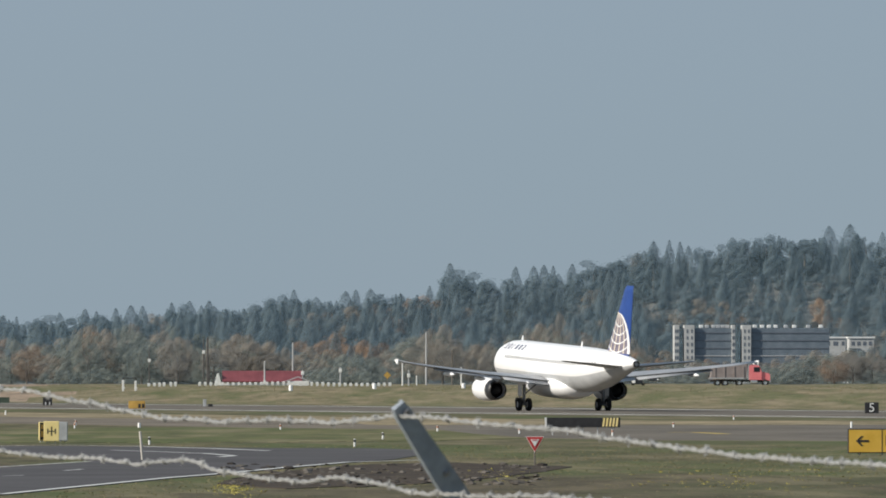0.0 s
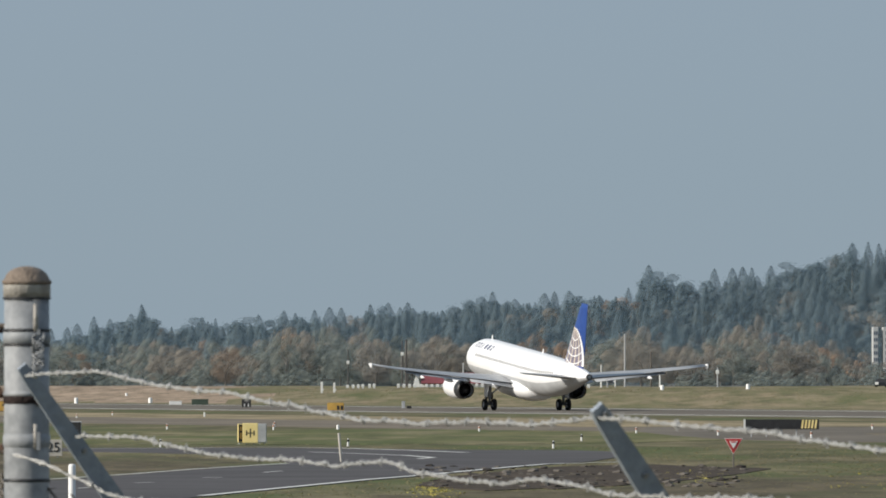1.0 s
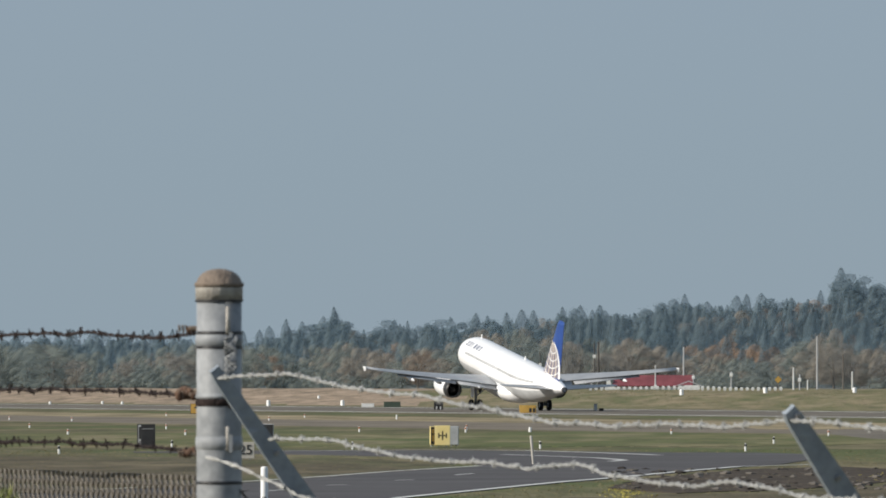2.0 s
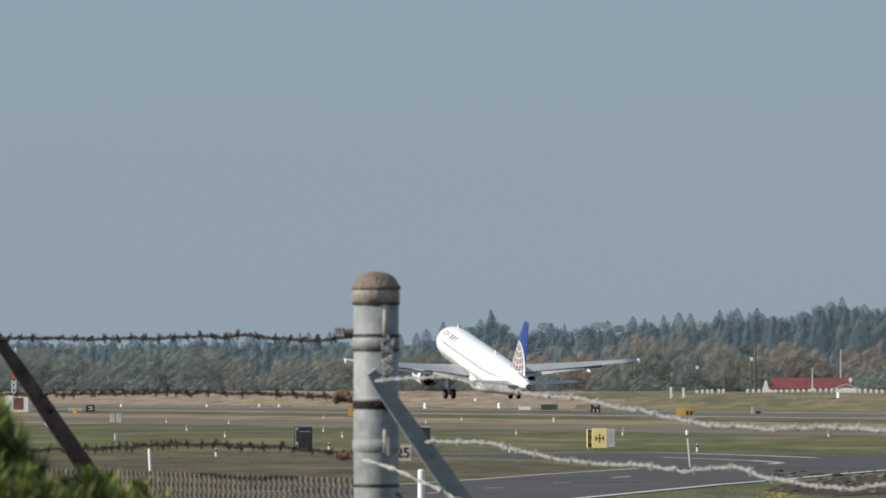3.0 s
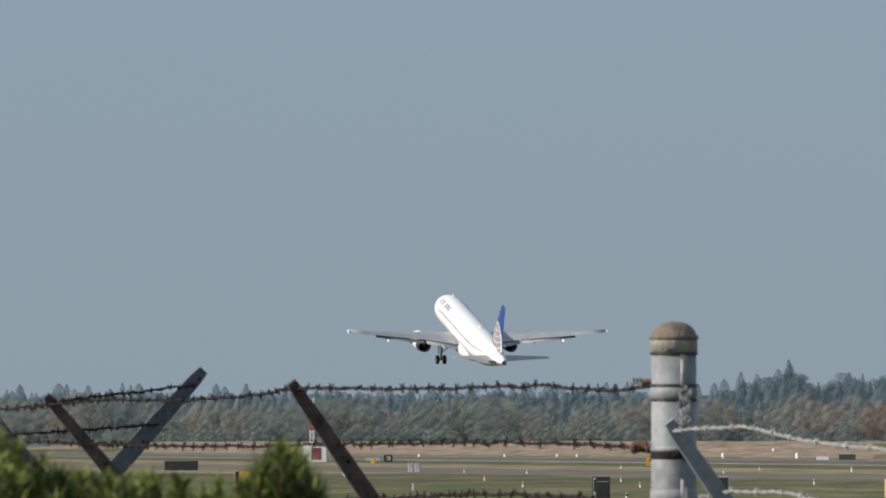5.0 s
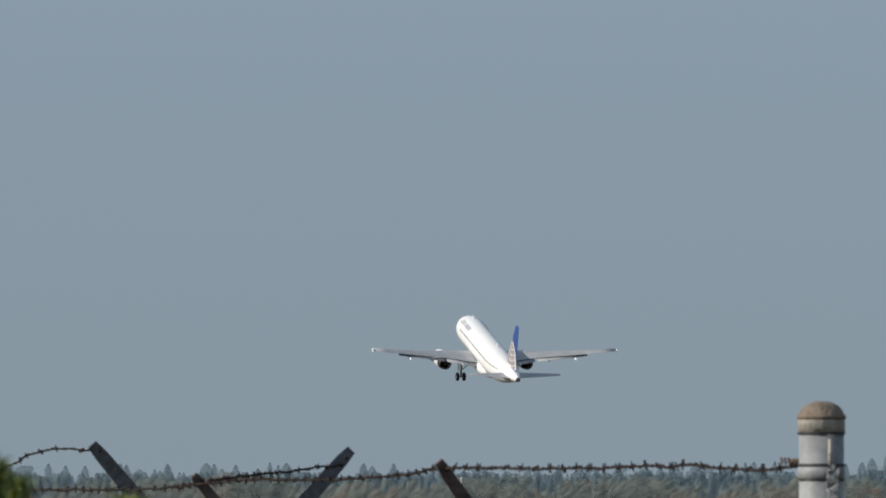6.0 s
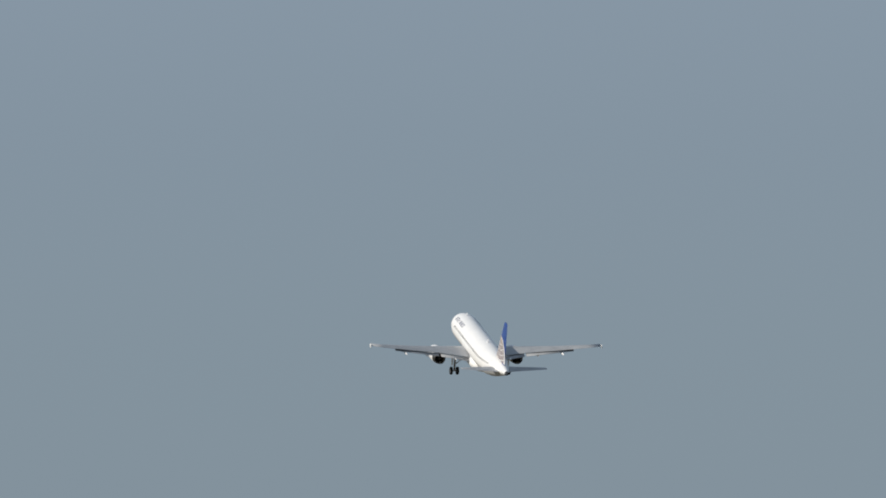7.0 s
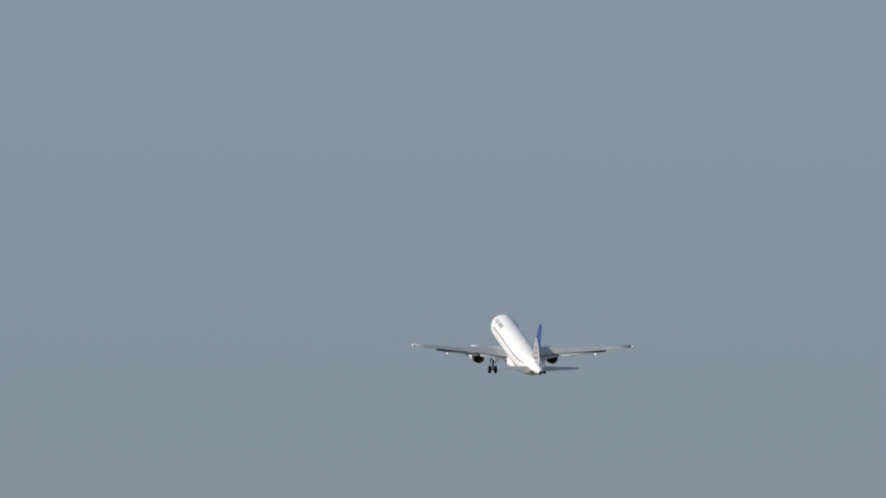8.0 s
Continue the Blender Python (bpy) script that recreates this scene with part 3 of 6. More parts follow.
M_TUFT = material("grass_blades", (0.13, 0.125, 0.058), (0.30, 0.25, 0.14), scale=0.06, rough=0.9, island=0.5, bump=0)
M_BLOOM = material("yellow_bloom", (0.36, 0.31, 0.07), (0.5, 0.43, 0.13), scale=2, rough=0.9, island=0.4, bump=0)


def on_road(x, y):
    """Whether a spot of the field lies on the paved road, its junction or the soil."""
    def inside(poly):
        c = False
        for (x1, y1), (x2, y2) in zip(poly, poly[1:] + poly[:1]):
            if (y1 > y) != (y2 > y) and x < (x2 - x1) * (y - y1) / (y2 - y1) + x1:
                c = not c
        return c
    return inside(ROAD_RIGHT + list(reversed(ROAD_FAR)) + list(reversed(ROAD_LEFT)))


def near_field(rng):
    while True:
        y = rng.uniform(200, 420)
        x = y * rng.uniform(-0.14, 0.1)
        if not on_road(x, y):
            return x, y


build_tufts("grass_tufts", 26000, near_field, M_TUFT, (0.015, 0.05), 11, "tufts of rough autumn grass", 2.0)


def bank_area(rng):
    while True:
        s, q = rng.uniform(-60, 900), 40 + 75 * rng.random() ** 0.8
        x, y = along(s, q)
        if x / y > -0.012 or rng.random() < 0.3:      # sparse on the sandy stretch
            return x, y


build_tufts("bank_tufts", 9000, bank_area, material("bank_blades", (0.17, 0.155, 0.08), (0.36, 0.29, 0.185), scale=0.03, rough=0.95, island=0.4, bump=0), (0.04, 0.14), 12, "tall dry grass on the bank", 1.3)


def bloom_area(rng):
    c = rng.choice(((930, 868, 40, 12), (1380, 845, 70, 14), (1900, 848, 260, 22), (1750, 862, 250, 14), (940, 876, 36, 8)))
    return GD2(rng.gauss(c[0], c[2] * 0.5), rng.gauss(c[1], c[3] * 0.5))


build_tufts("yellow_flowers", 300, bloom_area, M_BLOOM, (0.03, 0.07), 13, "yellow weed flowers in the grass")


# ---- the boundary fence ----
M_GALV = material("galvanised_steel", (0.15, 0.16, 0.172), (0.37, 0.382, 0.395), scale=13, rough=0.6, metal=0.0, bump=0.05, fine=4, spread=(0.3, 0.7))
M_CAP = material("weathered_cap", (0.14, 0.108, 0.083), (0.27, 0.215, 0.17), scale=30, rough=0.75, metal=0.15, bump=0.3, fine=5)
M_COLLAR = material("weathered_collar", (0.28, 0.26, 0.235), (0.46, 0.435, 0.395), scale=25, rough=0.7, metal=0.15, bump=0.2, fine=5)
M_RUST = material("rusty_steel", (0.016, 0.013, 0.013), (0.05, 0.036, 0.033), scale=40, rough=0.9, metal=0.1, bump=0.4, fine=4)
M_KNOT = material("rust_knot", (0.06, 0.036, 0.026), (0.20, 0.125, 0.09), scale=60, rough=0.9, bump=0.4, fine=4)
M_ARM = material("weathered_arm", (0.20, 0.23, 0.27), (0.37, 0.41, 0.46), scale=12, rough=0.6, metal=0.2, bump=0.2, fine=5)
M_DARKARM = material("dark_arm", (0.05, 0.055, 0.065), (0.13, 0.14, 0.16), scale=12, rough=0.7, metal=0.2, bump=0.2, fine=5)
M_OLDARM = material("rusty_arm", (0.045, 0.036, 0.037), (0.17, 0.13, 0.128), scale=14, rough=0.85, bump=0.3, fine=5)
M_WIRE = material("bright_wire", (0.30, 0.30, 0.29), (0.56, 0.55, 0.53), scale=60, rough=0.45, metal=0.3, bump=0.2, fine=3)
M_MESH = material("dull_wire", (0.10, 0.088, 0.074), (0.20, 0.178, 0.152), scale=20, rough=0.7, metal=0.3, bump=0.0)

PX, PY = -0.54, 16.00
PZ = 3.09


def build_corner_post():
    post = thing("fence_post", PX, PY, ground_height(PX, PY) - 0.05, label="stout galvanised terminal fence post with a rusty domed cap", category="fence post")
    g = post.matrix_basis.translation.z
    h = PZ - g
    r = 0.0375
    bm = bmesh.new()
    lathe(bm, [(r, 0), (r, h * 0.5), (r * 1.01, h - 0.25), (r, h - 0.03)], (0, 0, 0), "z", 40, True)
    part("pipe", bm, M_GALV, post, smooth=True)
    bm = bmesh.new()
    c = h - 0.026
    lathe(bm, [(r * 1.01, c - 0.026), (r * 1.05, c - 0.026), (r * 1.055, c - 0.004)], (0, 0, 0), "z", 40)
    part("collar", bm, M_COLLAR, post, "pale weathered cap collar", smooth=True)
    bm = bmesh.new()
    lathe(bm, [(r * 1.0, c - 0.028), (r * 1.075, c - 0.028), (r * 1.075, c - 0.025), (r * 1.0, c - 0.025)], (0, 0, 0), "z", 40)
    part("collar_edge", bm, M_DARK, post)
    bm = bmesh.new()
    lathe(bm, [(r * 1.0, c - 0.004), (r * 1.1, c - 0.002), (r * 1.1, c + 0.003), (r * 1.0, c + 0.006), (r * 0.93, c + 0.0125), (r * 0.78, c + 0.0188), (r * 0.56, c + 0.0238), (r * 0.3, c + 0.0266), (0.001, c + 0.0275)],
          (0, 0, 0), "z", 40)
    part("cap", bm, M_CAP, post, "rust-brown domed cap", smooth=True)
    for dz, w, mat in ((-0.106, 0.004, M_DARK), (-0.118, 0.018, M_GALV), (-0.130, 0.003, M_DARK), (-0.212, 0.006, M_GALV), (-0.222, 0.012, M_RUST), (-0.29, 0.02, M_GALV), (-0.356, 0.004, M_DARK)):
        bm = bmesh.new()
        z = h + dz
        lathe(bm, [(r * 1.0, z - w / 2 - 0.001), (r * 1.045, z - w / 2), (r * 1.06, z), (r * 1.045, z + w / 2), (r * 1.0, z + w / 2 + 0.001)], (0, 0, 0), "z", 40)
        part("band", bm, mat, post, smooth=True)
        if w > 0.01:
            bm = bmesh.new()
            rod(bm, (r * 0.55, -r * 0.9 - 0.004, z), (r * 0.55, -r * 0.9 + 0.01, z), 0.006, 0.006, 6)
            box(bm, r * 0.55, -r * 0.9, z, 0.006, 0.01, w * 1.5)
            part("bolt", bm, mat, post)
    # a hank of old wire twisted round the post
    for k in range(4):
        bm = bmesh.new()
        pts = []
        for i in range(26):
            f = i / 25
            pts.append(Vector((r * 0.55 + 0.010 * math.sin(f * 19 + k * 1.7), -r * 0.85 - 0.006 + 0.004 * math.cos(f * 23 + k), h - 0.115 - 0.055 * f + 0.006 * math.sin(f * 31 + 2 * k))))
        tube(bm, pts, 0.0015, 5)
        part("tie_wire", bm, M_GALV, post, smooth=True)
    for dz in (-0.098, -0.208, -0.308):
        bm = bmesh.new()
        box(bm, -r - 0.006, 0.004, h + dz, 0.016, 0.014, 0.008, 0.003)
        for j in range(3):
            rod(bm, (-r - 0.016 - 0.006 * j, 0.004, h + dz - 0.006), (-r - 0.018 - 0.006 * j, 0.0, h + dz + 0.005), 0.002, 0.002, 6)
        part("clamp", bm, M_CAP, post, "rusty wire clamp")
    # corroded lumps of old wire wound at the ties, and the pale upright straps
    rng = random.Random(3)
    for dz, n, size in ((-0.1, 2, 0.005), (-0.208, 4, 0.0105), (-0.306, 3, 0.0085)):
        bm = bmesh.new()
        for k in range(n):
            ball = bmesh.ops.create_icosphere(bm, subdivisions=2, radius=size * rng.uniform(0.75, 1.1), matrix=Matrix.Translation((-r - 0.004 - 0.0085 * k, 0.004 + rng.uniform(-0.004, 0.004), h + dz + rng.uniform(-0.003, 0.003))) @ Matrix.Diagonal((0.8, 0.8, 1, 1)))
            for vert in ball["verts"]:
                vert.co += Vector((rng.gauss(0, 1), rng.gauss(0, 1), rng.gauss(0, 1))) * size * 0.12
        part("wire_knot", bm, M_KNOT, post, "rust-brown knot of old wire", smooth=True)
    for z0, z1 in ((-0.062, -0.108), (-0.262, -0.302)):
        bm = bmesh.new()
        rod(bm, (r * 0.42, -r * 0.93, h + z0), (r * 0.42, -r * 0.93, h + z1), 0.0035, 0.004, 8)
        part("strap", bm, M_COLLAR, post, "pale upright steel strap", smooth=True)
    return post


def tube(bm, pts, radius, sides=5):
    rings = []
    for i, p in enumerate(pts):
        d = (pts[min(i + 1, len(pts) - 1)] - pts[max(i - 1, 0)]).normalized()
        a = d.cross(Vector((0.13, 0.2, 1))).normalized()
        b = d.cross(a)
        rings.append([p + radius * (math.cos(2 * math.pi * k / sides) * a + math.sin(2 * math.pi * k / sides) * b) for k in range(sides)])
    return loft(bm, rings)


build_corner_post()


def build_arm_post(tips, base, mat, label, width=0.028):
    """A line post with one or two slanting wire arms; tips and base are (x, y, z)."""
    bx, by, bz = base
    g = ground_height(bx, by) - 0.05
    post = thing("fence_post", bx, by, g, label=label, category="fence post", group="boundary fence posts")
    bm = bmesh.new()
    lathe(bm, [(0.03, 0), (0.03, bz - g - 0.05)], (0, 0, 0), "z", 20, True)
    part("pipe", bm, M_GALV, post, smooth=True)
    bm = bmesh.new()
    lathe(bm, [(0.034, bz - g - 0.1), (0.036, bz - g - 0.02), (0.02, bz - g)], (0, 0, 0), "z", 20, True)
    part("cap", bm, mat, post, smooth=True)
    for tip in tips:
        # a pressed channel that narrows to its tip, with notches for the wires
        a, b = Vector((0, 0, bz - g - 0.03)), Vector(tip) - Vector((bx, by, g))
        d = (b - a).normalized()
        face = Vector((0.25, -1, 0)).normalized()
        across = d.cross(face).normalized()
        face = across.cross(d).normalized()
        bm = bmesh.new()
        rings = []
        for f, w in ((0, width * 0.62), (0.55, width * 0.52), (0.93, width * 0.40), (1.0, width * 0.30)):
            c = a + (b - a) * f
            t = 0.0035
            deep = w * 0.55
            prof = [(-w, deep), (-w, -t), (w, -t), (w, deep), (w - t, deep), (w - t, t), (-w + t, t), (-w + t, deep)]
            rings.append([c + across * p + (-face) * q for p, q in prof])
        loft(bm, rings)
        arm = part("arm", bm, mat, post)
        for f in (0.1, 0.52, 0.95):
            c = a + (b - a) * f
            bm = bmesh.new()
            rod(bm, c + face * 0.003 + across * 0.004, c + face * 0.009 + across * 0.004, 0.005, 0.004, 6)
            part("wire_clip", bm, M_STEEL if mat is M_ARM else M_RUST, arm)
    return post


build_arm_post([(-0.54, 15.75, 2.924)], (-0.34, 15.90, 2.662), M_ARM, "fence post with a grey slanting wire arm")
build_arm_post([(0.33, 12.85, 2.865)], (0.46, 13.00, 2.701), M_ARM, "fence post with a grey slanting wire arm", 0.030)
build_arm_post([(-1.38, 18.70, 3.006)], (-1.17, 18.90, 2.708), M_OLDARM, "fence post with a rust-stained slanting wire arm", 0.030)
build_arm_post([(-2.16, 21.70, 2.992)], (-1.90, 21.90, 2.695), M_OLDARM, "fence post with a rust-stained slanting wire arm", 0.029)
build_arm_post([(-2.69, 24.40, 3.083), (-2.05, 24.70, 3.070)], (-2.37, 24.50, 2.721), M_DARKARM, "fence post with two slanting wire arms in a V", 0.042)


def build_wire(name, pts, mat, seed, label, barb=0.115, radius=0.0024, size=0.012):
    """Two-strand barbed wire along a kinked way."""
    rng = random.Random(seed)
    pts = [Vector(p) for p in pts]
    way = []
    for i in range(len(pts) - 1):
        p0, p1, p2, p3 = pts[max(i - 1, 0)], pts[i], pts[i + 1], pts[min(i + 2, len(pts) - 1)]
        n = max(2, int((p2 - p1).length / 0.011))
        for k in range(n):
            t = k / n
            way.append(0.5 * ((2 * p1) + (p2 - p0) * t + (2 * p0 - 5 * p1 + 4 * p2 - p3) * t * t + (3 * p1 - p0 - 3 * p2 + p3) * t ** 3))
    way.append(pts[-1])
    off = rng.uniform(0, 50)
    way = [p + Vector((0, 0, 0.004 * noise.noise((i * 0.06 + off, 0, 0)) + 0.0022 * noise.noise((i * 0.25 + off, 5, 0)))) for i, p in enumerate(way)]
    wire = thing(name, *way[0], label=label, category="barbed wire", group="barbed wire strands")
    o = way[0]
    for s in (0, math.pi):
        bm = bmesh.new()
        strand = []
        for i, p in enumerate(way):
            d = (way[min(i + 1, len(way) - 1)] - way[max(i - 1, 0)]).normalized()
            a = d.cross(Vector((0, 0, 1))).normalized()
            b = d.cross(a)
            ph = i * 0.011 / 0.07 * 2 * math.pi + s
            strand.append(p - o + 0.0018 * (math.cos(ph) * a + math.sin(ph) * b))
        tube(bm, strand, radius, 5)
        part("strand", bm, mat, wire, smooth=True)
    step = int(barb / 0.011)
    for i in range(step // 2, len(way) - 2, step):
        p = way[i] - o
        d = (way[i + 1] - way[i]).normalized()
        bm = bmesh.new()
        for k in range(2):
            a = rng.uniform(0, math.pi)
            v = Vector((math.cos(a) * 0.7, math.cos(a) * 0.5, math.sin(a)))
            q = p + d * 0.006 * (k - 0.5)
            rod(bm, q - v * size, q + v * size, 0.0016, 0.0016, 4)
        rod(bm, p - d * 0.006, p + d * 0.006, 0.0044, 0.0044, 6)
        part("barb", bm, mat, wire)
    return wire


R_LABEL = "weathered pale two-strand barbed wire on the fence arms"
L_LABEL = "rusty two-strand barbed wire on the fence arms"
WIRES = [
    ([(-0.53, 15.70, 2.909), (-0.41, 15.40, 2.915), (-0.32, 15.10, 2.896), (-0.23, 14.90, 2.885), (-0.12, 14.60, 2.869), (-0.02, 14.20, 2.849),
      (0.09, 13.80, 2.839), (0.17, 13.50, 2.843), (0.25, 13.20, 2.841), (0.34, 12.83, 2.851), (0.41, 12.60, 2.844), (0.53, 12.30, 2.833),
      (0.65, 11.80, 2.815), (0.77, 11.30, 2.804), (0.83, 10.90, 2.803), (1.07, 10.00, 2.797)], M_WIRE, R_LABEL),
    ([(-0.45, 15.78, 2.808), (-0.34, 15.50, 2.808), (-0.26, 15.20, 2.791), (-0.15, 14.80, 2.780), (-0.06, 14.50, 2.779), (-0.02, 14.40, 2.772),
      (0.05, 14.10, 2.781), (0.11, 13.90, 2.766), (0.20, 13.60, 2.755), (0.28, 13.35, 2.760), (0.39, 12.93, 2.744), (0.53, 12.50, 2.746),
      (0.70, 11.70, 2.735), (1.07, 10.00, 2.733)], M_WIRE, R_LABEL),
    ([(-0.56, 15.94, 2.778), (-0.51, 15.90, 2.763), (-0.44, 15.84, 2.734), (-0.36, 15.70, 2.707), (-0.07, 14.80, 2.683), (0.43, 12.95, 2.672),
      (1.07, 10.00, 2.679)], M_WIRE, R_LABEL),
    ([(-0.58, 16.00, 2.985), (-0.66, 16.30, 2.978), (-0.81, 16.80, 2.988), (-1.09, 17.80, 2.988), (-1.36, 18.68, 2.994), (-1.49, 19.20, 2.982),
      (-1.75, 20.20, 2.976), (-1.96, 21.00, 2.980), (-2.15, 21.68, 2.972), (-2.39, 22.60, 2.963), (-3.35, 26.00, 2.971)], M_RUST, L_LABEL),
    ([(-0.58, 16.00, 2.881), (-0.87, 17.00, 2.889), (-1.29, 18.78, 2.884), (-1.59, 19.60, 2.879), (-1.86, 20.60, 2.881), (-2.07, 21.78, 2.882),
      (-2.40, 22.80, 2.889), (-3.35, 26.00, 2.879)], M_RUST, L_LABEL),
    ([(-0.58, 16.00, 2.787), (-0.67, 16.30, 2.792), (-0.76, 16.60, 2.795), (-0.94, 17.30, 2.795), (-1.21, 18.80, 2.778), (-1.63, 20.00, 2.766),
      (-1.96, 21.80, 2.766), (-3.35, 26.00, 2.756)], M_RUST, L_LABEL),
    ([(-2.69, 24.38, 3.067), (-2.79, 24.50, 3.072), (-2.89, 24.70, 3.057), (-2.97, 24.90, 3.032), (-3.35, 26.00, 2.994)], M_RUST, "loose rusty barbed wire at the arm's tip"),
    ([(-2.07, 24.68, 3.032), (-2.15, 23.90, 3.010), (-2.18, 22.90, 2.992), (-2.15, 21.70, 2.973)], M_RUST, "rusty barbed wire tied between two arms"),
    ([(-2.35, 22.50, 2.903), (-2.24, 22.60, 2.909), (-2.20, 23.50, 2.918), (-2.14, 24.40, 2.930)], M_RUST, "slack rusty barbed wire between the arms"),
]
for k, (way, mat, label) in enumerate(WIRES):
    build_wire("barbed_wire", way, mat, 20 + k, label, radius=0.0015 if mat is M_WIRE else 0.0019, size=0.007 if mat is M_WIRE else 0.0095)


def build_chain_link():
    """Diamond wire fabric below the arms, tied to the posts."""
    ends = [(1.07, 10.00), (0.47, 13.03), (-0.34, 15.93), (-0.54, 16.00), (-1.17, 18.93), (-1.91, 21.93), (-2.37, 24.53), (-3.35, 26.00)]
    tops = [2.66, 2.70, 2.655, 2.745, 2.735, 2.72, 2.72, 2.72]
    verts, faces = [], []
    for (a, za), (b, zb) in zip(zip(ends, tops), zip(ends[1:], tops[1:])):
        a, b = Vector(a), Vector(b)
        n = max(1, round((b - a).length / 0.055))
        for i in range(n):
            for flip in (0, 1):
                prev = None
                for k in range(52):
                    f = (i + (0.5 if (k + flip) % 2 else 0.0) * 1.0 + (0.0 if flip == 0 else 0.5) * 0) / n
                    p = a.lerp(b, min(1, f))
                    z = za + (zb - za) * f - 0.018 * k
                    g = len(verts)
                    r = 0.0027
                    verts += [(p.x - r, p.y, z), (p.x + r, p.y, z), (p.x, p.y - r * 1.5, z)]
                    if prev is not None:
                        for q in range(3):
                            faces.append((prev + q, prev + (q + 1) % 3, g + (q + 1) % 3, g + q))
                    prev = g
    me = bpy.data.meshes.new("chain_link")
    me.from_pydata(verts, [], faces)
    me.materials.append(M_MESH)
    return tagged(new("chain_link", me), "dull grey chain-link fabric of the boundary fence", "fence", kind="stuff")


build_chain_link()


# ---- the shrub in front of the fence ----
M_NEEDLE = material("shrub_needles", (0.04, 0.08, 0.016), (0.32, 0.35, 0.08), scale=4, rough=0.7, island=0.7, bump=0, spread=(0.25, 0.8))
# Darker copy of the needle colour: shade inside the shrub, put into colour.
M_SHADE = material("shade_foliage", (0.026, 0.048, 0.016), (0.085, 0.125, 0.04), scale=4, rough=0.8, island=0.6, bump=0)
M_DEAD = material("dead_needles", (0.22, 0.06, 0.03), (0.42, 0.15, 0.08), scale=8, rough=0.9, island=0.5, bump=0)
M_TWIG = material("twig_bark", (0.06, 0.04, 0.025), (0.14, 0.09, 0.06), scale=20, rough=0.9)


def build_shrub():
    rng = random.Random(8)
    d0 = 8.0
    cx = d0 * (-520 - 784) / 16958
    gz = ground_height(cx, d0)
    shrub = thing("pine_shrub", cx, d0, gz - 0.03, label="yellow-green needled shrub with upright tufted shoots", category="shrub")
    shoots = []      # (across, deep, height of the tip)
    def top(u):
        e = [(-1500, 640), (-1340, 640), (-1275, 575), (-1235, 610), (-1180, 690), (-1110, 715), (-1040, 635), (-985, 690), (-940, 712), (-800, 715), (-700, 735), (-640, 745), (-560, 742), (-515, 738), (-505, 725), (-475, 705), (-445, 735), (-415, 785), (-388, 815), (-350, 832), (-320, 814), (-270, 814), (-235, 840), (-200, 822), (-180, 845), (-130, 905), (-60, 940)]
        for (a, va), (b, vb) in zip(e, e[1:]):
            if a <= u <= b:
                return va + (vb - va) * (u - a) / (b - a)
        return 930
    for plume in range(84):      # upright plumes, with the painted dark inner needles between them
        u0 = -1500 + 1440 * (plume + rng.uniform(0.1, 0.9)) / 84
        y0 = rng.uniform(-0.4, 0.4)
        low = (rng.uniform(-8, 14), rng.uniform(-4, 30), rng.uniform(40, 110))[plume % 3]
        for i in range(8):
            u = u0 + rng.gauss(0, 13)
            y = d0 + y0 + rng.uniform(-0.06, 0.06)
            v = top(u0) - 50 + low + abs(u - u0) * 0.9 + rng.uniform(-6, 70)
            shoots.append((y * (u - 784) / 16958 - cx, y - d0, EYE + (676 - v) * y / 16958 - gz))
    for u0, v0, wide, n in ((-1283, 530, 32, 140), (-1030, 612, 27, 120), (-482, 660, 21, 110), (-436, 722, 11, 26), (-400, 756, 9, 18), (-530, 706, 11, 18), (-290, 816, 24, 26), (-200, 826, 14, 14), (-590, 742, 30, 26)):
        for i in range(n):
            u = rng.gauss(u0, wide)
            y = d0 + rng.uniform(-0.15, 0.15)
            v = v0 - 26 + abs(u - u0) * 0.55 + rng.uniform(0, 90)
            shoots.append((y * (u - 784) / 16958 - cx, y - d0, EYE + (676 - v) * y / 16958 - gz))
    sprig_v, sprig_f, dark_v, dark_f = [], [], [], []
    bm = bmesh.new()
    for x, y, z in shoots:
        L = rng.uniform(0.07, 0.14)
        lean = Vector((rng.uniform(-0.25, 0.25), rng.uniform(-0.25, 0.25), 1)).normalized()
        tip = Vector((x, y, z))
        foot = tip - lean * L
        rod(bm, foot, tip, 0.003, 0.0012, 5)
        for k in range(150):
            f = rng.random() ** 0.8
            p = foot.lerp(tip, f)
            a = rng.uniform(0, 6.283)
            out = Vector((math.cos(a), math.sin(a), rng.uniform(0.5, 1.3))).normalized()
            n = rng.uniform(0.016, 0.034) * (1.1 - 0.4 * f)
            side = out.cross(lean).normalized() * 0.0013
            b = len(sprig_v)
            sprig_v += [p - side, p + side, p + out * n]
            sprig_f.append((b, b + 1, b + 2))
    part("twig", bm, M_TWIG, shrub)
    dead_v, dead_f = [], []
    for i in range(46):      # a few dead russet sprays low down
        c = Vector((8.0 * (rng.gauss(-255, 26) - 784) / 16958 - cx, rng.uniform(-0.2, 0.0), EYE + (676 - rng.uniform(856, 905)) * 8.0 / 16958 - gz))
        for k in range(16):
            out = Vector((rng.gauss(0, 1), rng.gauss(0, 1), rng.gauss(0.3, 1))).normalized()
            side = out.cross(Vector((0.3, 0.2, 1))).normalized() * 0.0014
            b = len(dead_v)
            dead_v += [c - side, c + side, c + out * rng.uniform(0.008, 0.018)]
            dead_f.append((b, b + 1, b + 2))
